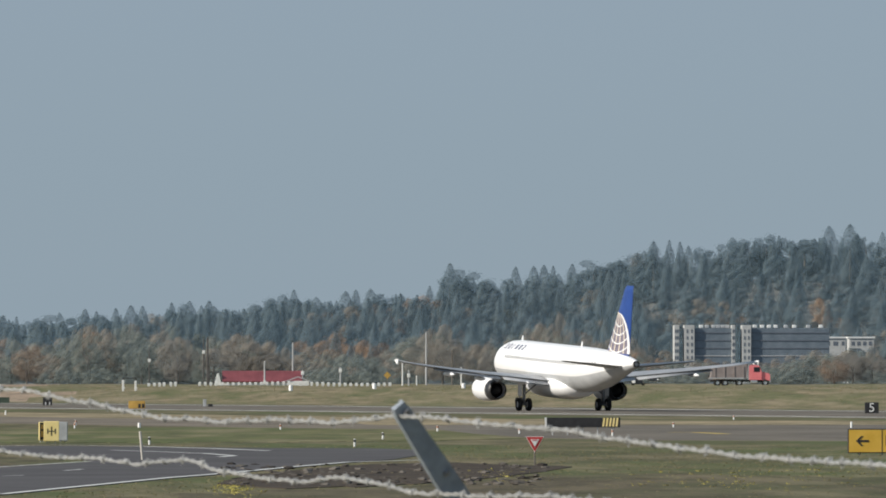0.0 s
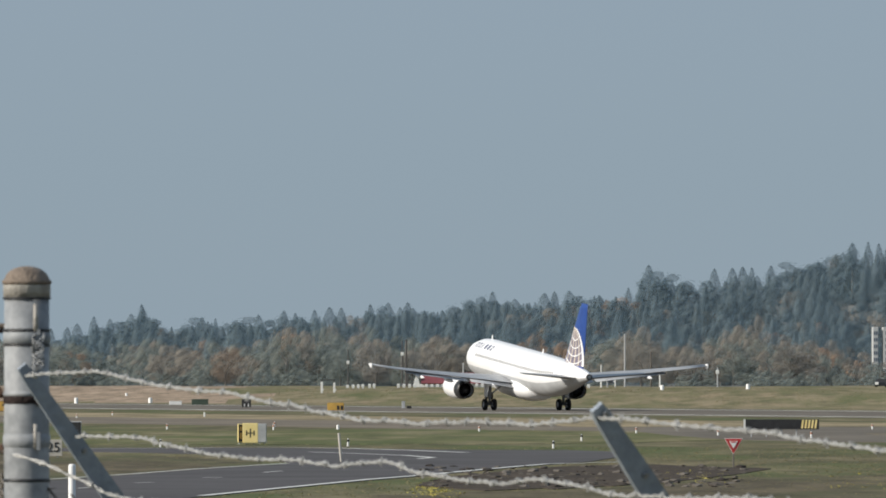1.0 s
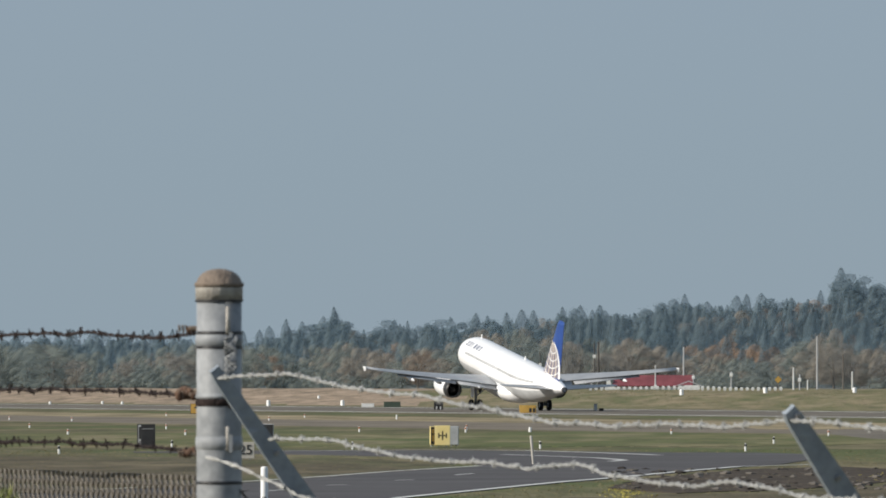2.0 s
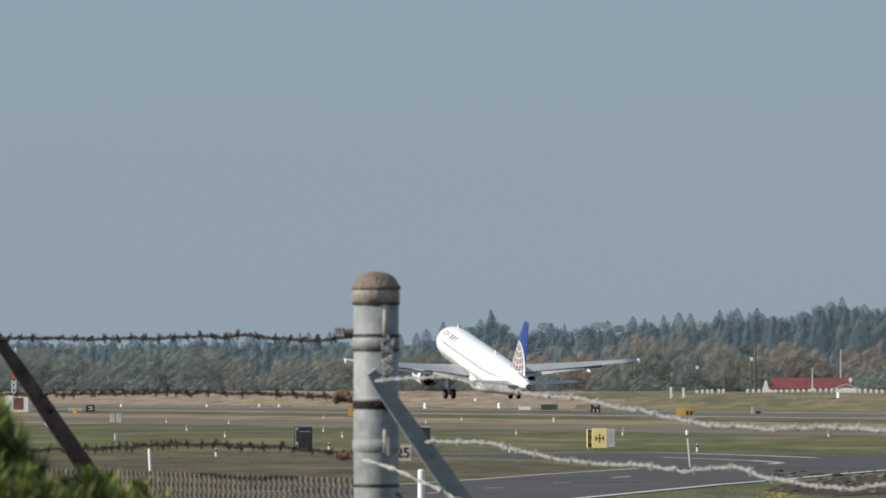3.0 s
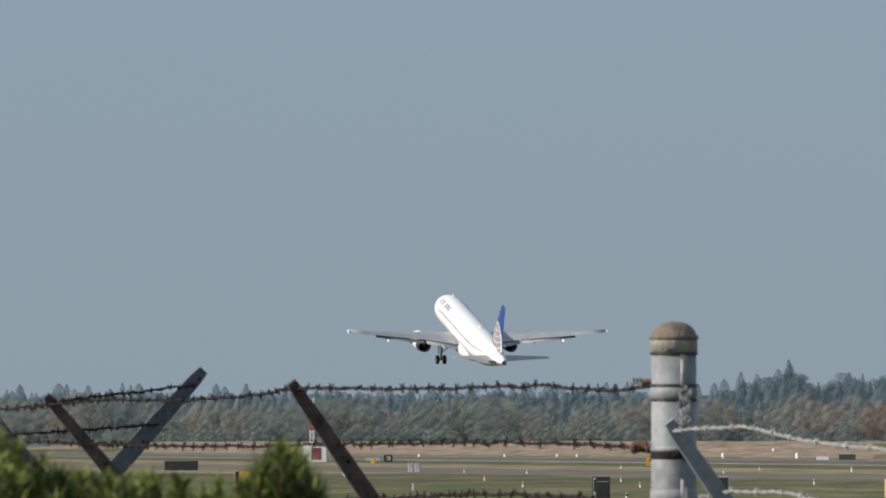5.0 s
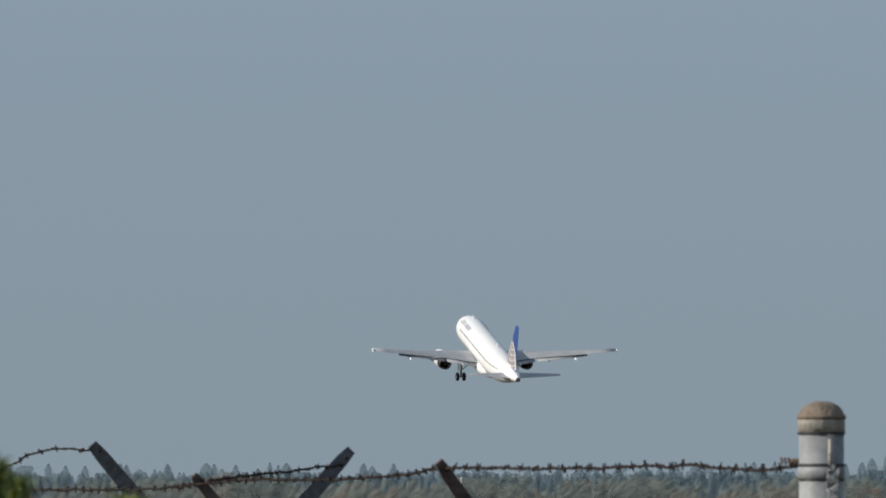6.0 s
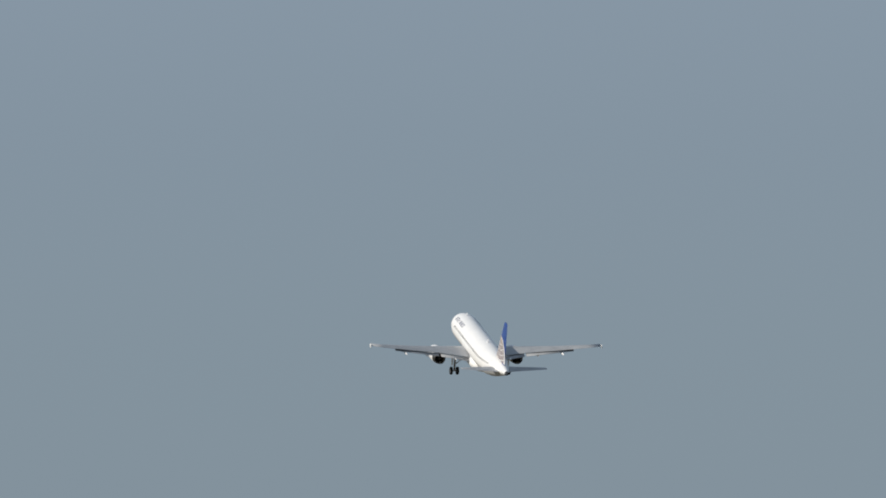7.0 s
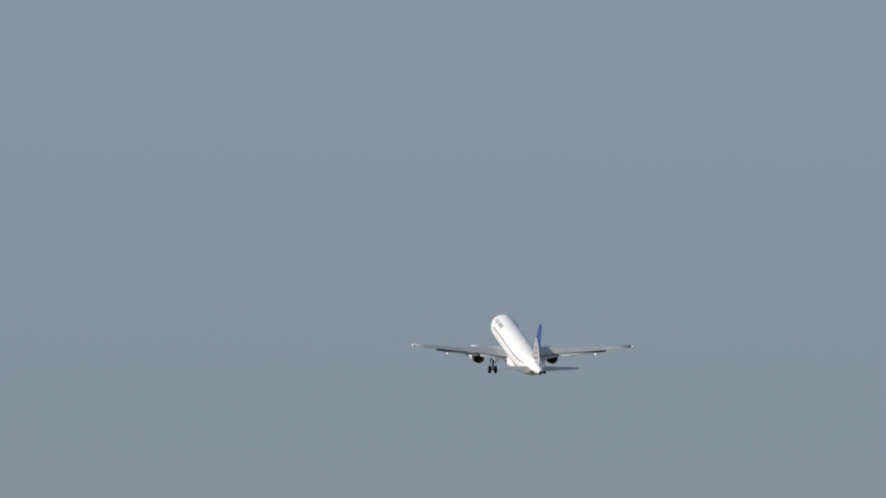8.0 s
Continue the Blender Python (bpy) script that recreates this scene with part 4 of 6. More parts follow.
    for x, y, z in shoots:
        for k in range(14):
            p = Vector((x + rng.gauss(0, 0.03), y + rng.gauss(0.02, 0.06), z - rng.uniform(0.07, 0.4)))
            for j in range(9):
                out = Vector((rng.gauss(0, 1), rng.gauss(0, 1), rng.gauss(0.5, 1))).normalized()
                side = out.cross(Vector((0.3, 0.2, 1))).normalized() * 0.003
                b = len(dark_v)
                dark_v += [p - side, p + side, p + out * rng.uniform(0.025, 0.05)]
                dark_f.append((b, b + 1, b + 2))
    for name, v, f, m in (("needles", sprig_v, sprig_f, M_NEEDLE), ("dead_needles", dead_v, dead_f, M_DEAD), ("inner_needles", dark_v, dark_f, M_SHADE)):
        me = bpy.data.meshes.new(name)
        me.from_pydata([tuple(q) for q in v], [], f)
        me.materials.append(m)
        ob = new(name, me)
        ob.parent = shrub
    bm = bmesh.new()
    for k in range(9):
        x = -0.5 + 0.13 * k
        rod(bm, (x * 0.5, 0, 0), (x, rng.uniform(-0.2, 0.2), 1.2), 0.016, 0.006, 7)
    part("stem", bm, M_TWIG, shrub)
    return shrub


build_shrub()


# ---- signs, markers and huts on the airfield ----
M_YELLOW = material("sign_yellow", (0.60, 0.36, 0.04), (0.72, 0.45, 0.075), scale=2, rough=0.5, bump=0)
M_PALEYEL = material("sign_pale_yellow", (0.84, 0.66, 0.26), (0.92, 0.76, 0.36), scale=2, rough=0.5, bump=0)
M_BLACK = material("sign_black", (0.012, 0.012, 0.014), (0.03, 0.03, 0.032), scale=3, rough=0.6, bump=0)
M_SIGNWHITE = material("sign_white", (0.7, 0.7, 0.68), (0.82, 0.82, 0.8), scale=2, rough=0.5, bump=0)
M_RED = material("sign_red", (0.40, 0.03, 0.03), (0.52, 0.055, 0.055), scale=2, rough=0.5, bump=0)
M_REDROOF = material("red_roof", (0.15, 0.036, 0.042), (0.235, 0.062, 0.07), scale=0.5, rough=0.6, bump=0.1)
M_ORANGE = material("reflector_orange", (0.30, 0.12, 0.06), (0.42, 0.18, 0.09), scale=4, rough=0.5, bump=0)
M_BOXGREY = material("cabinet_grey", (0.36, 0.37, 0.38), (0.5, 0.51, 0.52), scale=2, rough=0.6, bump=0.1)
M_TAN = material("sign_amber", (0.42, 0.25, 0.05), (0.55, 0.34, 0.08), scale=2, rough=0.6, bump=0)
M_CONCRETE = material("pale_concrete", (0.38, 0.36, 0.32), (0.55, 0.52, 0.47), scale=0.6, rough=0.85, bump=0.2)
M_WOODPOLE = material("weathered_pole", (0.10, 0.09, 0.08), (0.22, 0.20, 0.18), scale=2, rough=0.9, bump=0.2)
M_DARKWOOD = material("tarred_timber", (0.06, 0.058, 0.057), (0.13, 0.124, 0.12), scale=2, rough=0.9, bump=0.2)
M_GREENBOX = material("dark_green_paint", (0.03, 0.05, 0.035), (0.06, 0.085, 0.06), scale=2, rough=0.6, bump=0)


def sign(x, y, w, h, leg, face, label, turn=0.0, deep=0.22, side=None, back=None, bars=(), frame_w=0.03, z=0.0):
    """A field sign: a lit cabinet on short legs. bars: (x, z, w, h, material) on its face, from the face's middle."""
    s = thing("field_sign", x, y, z, turn, label, "sign")
    bm = bmesh.new()
    box(bm, 0, 0, leg + h / 2, w, deep, h, 0.015)
    cab = part("cabinet", bm, side or M_BLACK, s)
    bm = bmesh.new()
    box(bm, 0, -deep / 2 - 0.006, leg + h / 2, w - 2 * frame_w, 0.012, h - 2 * frame_w)
    panel = part("panel", bm, face, s)
    for bx, bz, bw, bh, m in bars:
        bm = bmesh.new()
        box(bm, bx, -deep / 2 - 0.016, leg + h / 2 + bz, bw, 0.008, bh)
        part("legend_bar", bm, m, panel)
    n = max(2, int(w / 0.7))
    for k in range(n):
        bm = bmesh.new()
        rod(bm, (-w / 2 + w * (k + 0.5) / n, 0, -0.03), (-w / 2 + w * (k + 0.5) / n, 0, leg + 0.02), 0.03, 0.03, 8)
        part("leg", bm, M_BOXGREY, s)
    return s


# yellow guidance sign with barred pattern beside the junction: two cabinets back to back at an angle
H_BARS = [(-0.17, 0, 0.05, 0.22, M_BLACK), (0.0, 0, 0.05, 0.4, M_BLACK), (0.17, 0, 0.05, 0.22, M_BLACK), (-0.085, 0, 0.10, 0.04, M_BLACK), (0.085, 0, 0.10, 0.04, M_BLACK)]
sign(-4.54, 435.21, 0.70, 0.90, 0.08, M_PALEYEL, "pale yellow guidance sign with black barred pattern", 0, 0.2, M_PALEYEL, bars=H_BARS, frame_w=0.02)
sx, sy = -4.26, 437.53
sign(sx + 0.22, sy + 0.25, 0.42, 0.86, 0.08, M_BOXGREY, "plain grey sign cabinet behind the yellow sign", 0, 0.5, M_BOXGREY)
sx, sy = -4.94, 436.75
sign(sx - 0.06, sy + 0.1, 0.26, 0.84, 0.1, M_BLACK, "narrow dark sign with a yellow rim", 12, 0.15, M_PALEYEL, frame_w=0.03, bars=[(0, 0.2, 0.08, 0.2, M_TAN), (0, -0.12, 0.08, 0.28, M_TAN)])


def arrow_sign():
    x, y = 27.37, 364.28
    s = sign(x, y, 1.75, 0.92, 0.08, M_YELLOW, "yellow taxiway sign with a black arrow", 0, 0.3, M_BLACK, frame_w=0.035, bars=[(0.42, 0, 0.03, 0.86, M_BLACK), (0.66, 0.02, 0.2, 0.4, M_BLACK)])
    bm = bmesh.new()
    o = -0.33
    pts = [(-0.25, 0), (-0.05, 0.19), (0.03, 0.19), (-0.1, 0.04), (0.24, 0.04), (0.24, -0.04), (-0.1, -0.04), (0.03, -0.19), (-0.05, -0.19)]
    a = [bm.verts.new((o + p, -0.165, 0.54 + q)) for p, q in pts]
    b = [bm.verts.new((o + p, -0.175, 0.54 + q)) for p, q in pts]
    bm.faces.new(b)
    for i in range(len(pts)):
        bm.faces.new((a[i], a[(i + 1) % len(pts)], b[(i + 1) % len(pts)], b[i]))
    part("arrow", bm, M_BLACK, s, "black arrow")


arrow_sign()


def lettered(parent, text, size, mat, x, y, z, name="number"):
    c = bpy.data.curves.new(name, "FONT")
    c.body, c.size, c.align_x, c.align_y, c.extrude = text, size, "CENTER", "CENTER", 0.006
    tmp = new(name, c)
    me = bpy.data.meshes.new_from_object(tmp.evaluated_get(bpy.context.evaluated_depsgraph_get()))
    bpy.data.objects.remove(tmp)
    me.materials.clear()
    me.materials.append(mat)
    ob = new(name, me)
    ob.parent = parent
    ob.matrix_basis = pose(x, y, z, 90, 0, 0)
    return ob


s = sign(59.68, 793.20, 1.15, 0.9, 0.06, M_BLACK, "black distance sign with a white number five", 0, 0.3, M_BLACK, frame_w=0.02)
lettered(s, "5", 1.05, M_SIGNWHITE, 0, -0.175, 0.5)
s = sign(-11.2, 361.60, 0.66, 0.62, 0.06, M_CONCRETE, "white field sign with black numerals", 0, 0.12, M_CONCRETE, frame_w=0.01)
lettered(s, "25", 0.52, M_BLACK, 0.0, -0.085, 0.38)
sign(-12.79, 439.09, 0.95, 0.62, 0.42, M_BLACK, "black sign cabinet with a pale rim", 0, 0.2, M_BOXGREY, frame_w=0.03)
sign(-11.23, 1035.33, 1.0, 0.85, 0.06, M_BLACK, "small black field sign with white marks", 0, 0.25, M_BLACK, bars=[(-0.2, -0.22, 0.1, 0.3, M_SIGNWHITE), (0.22, -0.22, 0.1, 0.3, M_SIGNWHITE)])
sign(-67.29, 1057.60, 0.95, 0.75, 0.06, M_BLACK, "small black field sign with white marks", 0, 0.25, M_BLACK, bars=[(0, 0.14, 0.4, 0.1, M_SIGNWHITE), (0.05, -0.12, 0.4, 0.1, M_SIGNWHITE), (0.2, 0, 0.1, 0.3, M_SIGNWHITE)])
sign(-71.28, 1092.85, 1.6, 0.35, 0.06, M_BOXGREY, "low grey equipment cabinet in the grass", 0, 0.25, M_BOXGREY)
sign(-1.41, 919.22, 1.6, 0.74, 0.06, M_TAN, "amber guidance sign with black marks", 0, 0.25, M_TAN, bars=[(0.25, -0.1, 0.24, 0.4, M_BLACK), (0.6, -0.1, 0.24, 0.4, M_BLACK)])
sign(-32.27, 894.15, 1.15, 0.95, 0.06, M_TAN, "amber guidance sign with black marks", 0, 0.25, M_BLACK, bars=[(-0.05, 0.1, 0.3, 0.16, M_BLACK), (0.1, -0.05, 0.14, 0.3, M_BLACK)])
sign(-45.51, 578.57, 0.75, 0.75, 0.08, M_YELLOW, "yellow guidance sign half hidden by a shrub", 0, 0.3, M_BLACK)
sign(-45.96, 578.57, 0.3, 0.72, 0.08, M_BLACK, "narrow black sign cabinet with yellow sides", 0, 0.3, M_YELLOW)
sign(-68.23, 799.65, 2.8, 0.78, 0.04, M_BLACK, "long black back of a field sign", 0, 0.3, M_BLACK)
# dark cabinet
s = sign(-17.60, 427.64, 0.62, 1.02, 0.06, M_BLACK, "dark upright equipment cabinet with a rim", 0, 0.4, M_BLACK, frame_w=0.02, bars=[(0.0, 0.3, 0.5, 0.02, M_BOXGREY)])
s = sign(-18.02, 429.13, 0.26, 1.0, 0.08, M_BOXGREY, "narrow framed panel beside the dark cabinet", 0, 0.3, M_BLACK, frame_w=0.05, bars=[(0.0, 0.1, 0.1, 0.55, M_BLACK)])


def long_sign():
    x, y = 22.13, 491.78
    s = sign(x, y, 3.86, 0.5, 0.42, M_BLACK, "long black sign back with a yellow striped end", 0, 0.18, M_BLACK, frame_w=0.01)
    bm = bmesh.new()
    box(bm, -1.9, -0.11, 0.67, 0.1, 0.02, 0.5)
    part("end_plate", bm, M_SIGNWHITE, s, "white end plate")
    for k in range(5):
        bm = bmesh.new()
        rings = [[(1.0 + 0.17 * k + o * 0.1 + f * 0.06, -0.112, 0.46 + 0.44 * f) for o, f in ((0, 0), (1, 0), (1, 1), (0, 1))]]
        f = bm.faces.new([bm.verts.new(p) for p in rings[0]])
        part("stripe", bm, M_PALEYEL, s, "pale yellow stripe")


long_sign()


def yield_sign():
    x, y = 12.77, 319.34
    s = thing("yield_sign", x, y, 0, 0, "red and white triangular yield sign on a thin post", "road sign")
    top = 0.98

    def tri(r, y0, mat, name):
        bm = bmesh.new()
        c = top - 0.17
        pts = [(-r, 0.56 * r), (r, 0.56 * r), (0, -1.17 * r)]
        a = [bm.verts.new((p, y0, c + q)) for p, q in pts]
        b = [bm.verts.new((p, y0 + 0.012, c + q)) for p, q in pts]
        bm.faces.new(a)
        bm.faces.new(list(reversed(b)))
        for i in range(3):
            bm.faces.new((a[i], a[(i + 1) % 3], b[(i + 1) % 3], b[i]))
        return part(name, bm, mat, s)
    tri(0.31, -0.03, M_SIGNWHITE, "rim")
    tri(0.285, -0.044, M_RED, "plate")
    tri(0.145, -0.058, M_SIGNWHITE, "centre")
    bm = bmesh.new()
    box(bm, 0, -0.064, top - 0.12, 0.16, 0.006, 0.035)
    part("legend_bar", bm, M_RED, s)
    bm = bmesh.new()
    rod(bm, (0, 0, -0.05), (0, 0, top), 0.025, 0.025, 8)
    part("post", bm, M_WOODPOLE, s)


yield_sign()


def marker(x, y, h, r, mat, label, name="marker_post", lean=0.0, top=None, z=0.0, group=""):
    s = thing(name, x, y, z, 0, label, "marker", group)
    bm = bmesh.new()
    rings = [(r * 1.1, 0), (r, 0.03), (r, h - r * 0.6), (r * 0.8, h - 0.1 * r), (r * 0.3, h)]
    lathe(bm, rings, (0, 0, -0.02), "z", 10, True)
    if lean:
        bmesh.ops.rotate(bm, verts=bm.verts, matrix=Matrix.Rotation(radians(lean), 3, "Y"))
    part("post", bm, mat, s, smooth=True)
    if top:
        bm = bmesh.new()
        lathe(bm, [(r * 1.15, h * 0.62), (r * 1.18, h * 0.64), (r * 1.18, h * 0.9), (r * 1.1, h * 0.92)], (0, 0, -0.02), "z", 10, True)
        if lean:
            bmesh.ops.rotate(bm, verts=bm.verts, matrix=Matrix.Rotation(radians(lean), 3, "Y"))
        part("sleeve", bm, top, s)
    return s


marker(-0.32, 341.52, 1.06, 0.045, M_CONCRETE, "slim white leaning delineator post beside the road", lean=-5)
marker(-0.74, 571.84, 0.3, 0.09, M_SIGNWHITE, "small white marker at the road edge")
marker(-6.46, 222.53, 0.99, 0.085, M_SIGNWHITE, "square-topped white stake in the grass")
marker(-17.29, 301.71, 0.95, 0.048, M_SIGNWHITE, "slim white stake in the grass", lean=-3)
for u in ((8.68, 409.82), (11.09, 459.61), (-0.10, 423.95), (-8.33, 420.33), (-16.69, 431.39), (-19.86, 393.43)):
    marker(*u, 0.36, 0.045, M_SIGNWHITE, "short white stake with a dark sleeve", "stake", group="field stakes", top=M_BLACK)
for u in ((7.35, 546.42), (15.78, 528.80), (19.46, 506.99), (23.43, 486.91), (-4.53, 565.27), (-4.74, 599.73), (-10.93, 571.84), (-19.92, 534.55), (-23.84, 607.14), (-19.81, 552.56), (31.16, 571.84), (-26.77, 540.42), (-33.33, 622.51), (41.53, 683.03), (-48.71, 712.73), (-42.12, 756.59), (-33.30, 847.90), (-46.56, 683.03), (-19.46, 546.42), (-21.27, 745.12), (-20.01, 806.20), (-36.06, 734.00)):
    marker(*u, 0.34, 0.05, M_SIGNWHITE, "short white stake with an orange band", "stake", group="field stakes", top=M_ORANGE)
for u in ((-11.69, 768.41), (41.33, 565.27)):
    marker(*u, 0.4, 0.06, M_SIGNWHITE, "slim white edge stake in the grass", "stake", group="field stakes")


def bank_spot(u, d):
    x = d * (u - 784) / 16958
    return x, d, ground_height(x, d)


for u in (1030, 1178, 1336, 430, 299, 1488):
    x, y, z = bank_spot(u, 1195 if u > 500 else 1240)
    marker(x, y, 0.75, 0.25, M_SIGNWHITE, "squat white runway marker drum", "marker_drum", z=z, group="runway marker drums")
for u, d in ((40, 1330), (5, 1350), (240, 1320), (-88, 1330), (388, 1330), (-240, 1340)):
    x, y, z = bank_spot(u, d)
    marker(x, y, 0.4, 0.17, M_SIGNWHITE, "small white marker on the bank", "bank_marker", z=z, group="bank markers")


def low_box(u, d, w, h, deep, mat, label, name="equipment_box"):
    x, y, z = bank_spot(u, d)
    s = thing(name, x, y, z, 0, label, "box")
    bm = bmesh.new()
    box(bm, 0, 0, h * 0.45, w, deep, h * 0.9, 0.04)
    part("body", bm, mat, s)
    bm = bmesh.new()
    box(bm, 0, 0, h * 0.95, w * 1.04, deep * 1.04, h * 0.1, 0.02)
    part("lid", bm, mat, s)
    return s


low_box(518, 1150, 2.0, 0.7, 0.8, M_GREENBOX, "low dark green equipment box")
low_box(475, 1165, 1.5, 0.45, 0.7, M_SIGNWHITE, "low white equipment cover on grass")
low_box(878, 1010, 0.35, 0.75, 0.4, M_BOXGREY, "narrow grey cabinet in the grass")
low_box(888, 1000, 0.5, 0.3, 0.4, M_BLACK, "small black box in the grass")
low_box(-243, 760, 0.42, 0.75, 0.5, M_BOXGREY, "grey transformer cabinet on the grass")
low_box(-255, 765, 0.42, 0.72, 0.5, M_BOXGREY, "grey transformer cabinet on the grass")
low_box(-250, 505, 0.16, 0.42, 0.2, M_BOXGREY, "slim grey junction box in the grass")
low_box(-322, 1000, 0.4, 0.6, 0.4, M_YELLOW, "small yellow marker box")


def white_gantry():
    x, y, z = bank_spot(745, 1270)
    s = thing("white_gantry", x, y, z - 0.05, 0, "white two-legged equipment frame with a dark crossbar", "frame")
    for o, h in ((-0.85, 1.5), (0.8, 1.4)):
        bm = bmesh.new()
        box(bm, o, 0, h / 2, 0.28, 0.28, h, 0.03)
        box(bm, o + 0.05, 0, h * 0.3, 0.4, 0.3, 0.2, 0.02)
        part("leg", bm, M_SIGNWHITE, s)
    bm = bmesh.new()
    box(bm, 0, 0, 1.75, 2.0, 0.25, 0.12, 0.02)
    part("crossbar", bm, M_BLACK, s)
    for o in (-0.85, 0.8):
        bm = bmesh.new()
        rod(bm, (o, 0, 1.4), (o, 0, 1.75), 0.05, 0.05, 8)
        part("bracket", bm, M_BLACK, s)


white_gantry()


def barrier_row():
    """White marker blocks in a row on the crest of the bank."""
    first = None
    us = [779, 789, 798, 806, 818, 826] + [869 + 9.9 * k for k in range(35)]
    for u in us:
        x, y, z = bank_spot(u, 1430)
        if first is None:
            first = thing("marker_block", x, y, z - 0.1, 0, "white block marker in a row along the crest of the bank", "marker", "crest marker blocks")
            bm = bmesh.new()
            rings = [[(a * w, b * w * 0.8, h) for a, b in ((-1, -1), (1, -1), (1, 1), (-1, 1))] for w, h in ((0.17, 0), (0.17, 0.4), (0.22, 0.42), (0.21, 0.76), (0.12, 0.82))]
            loft(bm, rings)
            part("block", bm, M_SIGNWHITE, first)
        else:
            copy_thing(first, pose(x, y, z - 0.1))


barrier_row()


def barn():
    x, y, z = bank_spot(977, 1640)
    s = thing("barn", x, y, z - 0.75, 0, "low building with a red roof and white gable", "building")
    bm = bmesh.new()
    box(bm, 0, 0, 0.85, 13.2, 6, 1.7)
    part("wall", bm, M_SIGNWHITE, s)
    bm = bmesh.new()
    rings = [[(o, -3.4, 1.5), (o, 0, 3.35), (o, 3.4, 1.5), (o, 3.3, 1.38), (o, 0, 3.2), (o, -3.3, 1.38)] for o in (-6.6, 7.1)]
    loft(bm, rings)
    part("roof", bm, M_REDROOF, s, "dark red sheet roof")
    bm = bmesh.new()
    rings = [[(-8.2, -2.8, 0), (-6.5, -2.8, 0), (-6.5, -2.8, 0.1), (-7.2, -2.8, 2.9), (-7.4, -2.8, 2.9), (-8.2, -2.8, 0.1)], [(-8.2, 2.8, 0), (-6.5, 2.8, 0), (-6.5, 2.8, 0.1), (-7.2, 2.8, 2.9), (-7.4, 2.8, 2.9), (-8.2, 2.8, 0.1)]]
    loft(bm, rings)
    part("gable", bm, M_SIGNWHITE, s, "white gable")
    s = thing("shed", bank_spot(1043, 1600)[0], 1600, bank_spot(1043, 1600)[2] - 0.2, 0, "small white shed with a pale pitched roof", "shed")
    bm = bmesh.new()
    box(bm, 0, 0, 0.5, 3.6, 2.5, 1.0)
    part("wall", bm, M_SIGNWHITE, s)
    bm = bmesh.new()
    loft(bm, [[(-2.1, o, 0.95), (0, o, 1.75), (2.1, o, 0.95), (2.0, o, 0.85), (0, o, 1.6), (-2.0, o, 0.85)] for o in (-1.4, 1.4)])
    part("roof", bm, M_BOXGREY, s)


barn()


def mast(u, top, d, r, mat, label, lamp=0.0, arms=0):
    x, y, z = bank_spot(u, d)
    h = EYE + (676 - top) * d / 16958 - z
    s = thing("mast", x, y, z - 0.1, 0, label, "pole")
    bm = bmesh.new()
    rod(bm, (0, 0, 0), (0, 0, h + 0.1), r, r * 0.7, 8)
    part("shaft", bm, mat, s)
    for k in range(arms):
        bm = bmesh.new()
        box(bm, 0, 0, h - 0.3 - 0.6 * k, 1.6, 0.1, 0.1)
        part("crossarm", bm, mat, s)
    if lamp:
        bm = bmesh.new()
        box(bm, 0, -0.1, lamp, 0.5, 0.4, 0.6, 0.05)
        part("light_box", bm, M_SIGNWHITE, s, "white light box")
    return s


mast(1270, 593, 1660, 0.17, M_BOXGREY, "tall pale grey light mast beyond the bank")
mast(1034, 612, 1640, 0.17, M_BOXGREY, "tall pale grey light mast beyond the bank", lamp=1.6)
mast(984, 644, 1630, 0.16, M_BOXGREY, "pale grey mast beyond the bank", lamp=0.6)
mast(1316, 625, 1660, 0.14, M_WOODPOLE, "grey pole beyond the bank")
mast(780, 620, 1700, 0.11, M_DARKWOOD, "dark utility pole beyond the bank", lamp=4.5)
mast(876, 606, 1690, 0.13, M_DARKWOOD, "dark utility pole beyond the bank", lamp=6.0)
mast(883, 603, 1700, 0.2, M_DARKWOOD, "dark utility pole beyond the bank")
mast(1118, 655, 1600, 0.13, M_BOXGREY, "short grey lamp pole beyond the bank", lamp=2.6)
mast(1051, 660, 1600, 0.1, M_BOXGREY, "short grey lamp pole beyond the bank", lamp=2.2)
mast(1228, 648, 1560, 0.14, M_SIGNWHITE, "white pole beyond the bank")
mast(1239, 660, 1560, 0.12, M_BOXGREY, "short grey lamp pole beyond the bank", lamp=2.0)
mast(1253, 670, 1560, 0.12, M_SIGNWHITE, "short white pole beyond the bank")
mast(1434, 652, 1560, 0.12, M_BOXGREY, "short grey lamp pole beyond the bank", lamp=2.6)
mast(1332, 655, 1560, 0.13, M_SIGNWHITE, "white pole beyond the bank")


def timber_frame():
    """Two dark posts with rails between them, beside the tall pole."""
    x, y, z = bank_spot(886, 1690)
    s = thing("timber_frame", x, y, z - 0.1, 0, "dark timber frame of posts and rails beyond the bank", "frame")
    for o in (0.0, 0.75, 1.5):
        bm = bmesh.new()
        rod(bm, (o, 0, 0), (o, 0, 3.3 if o < 1 else 2.6), 0.13, 0.11, 8)
        part("post", bm, M_DARKWOOD, s)
    for h in (1.3, 2.4):
        bm = bmesh.new()
        box(bm, 0.75, -0.12, h, 1.8, 0.12, 0.22, 0.02)
        part("rail", bm, M_DARKWOOD, s)


timber_frame()


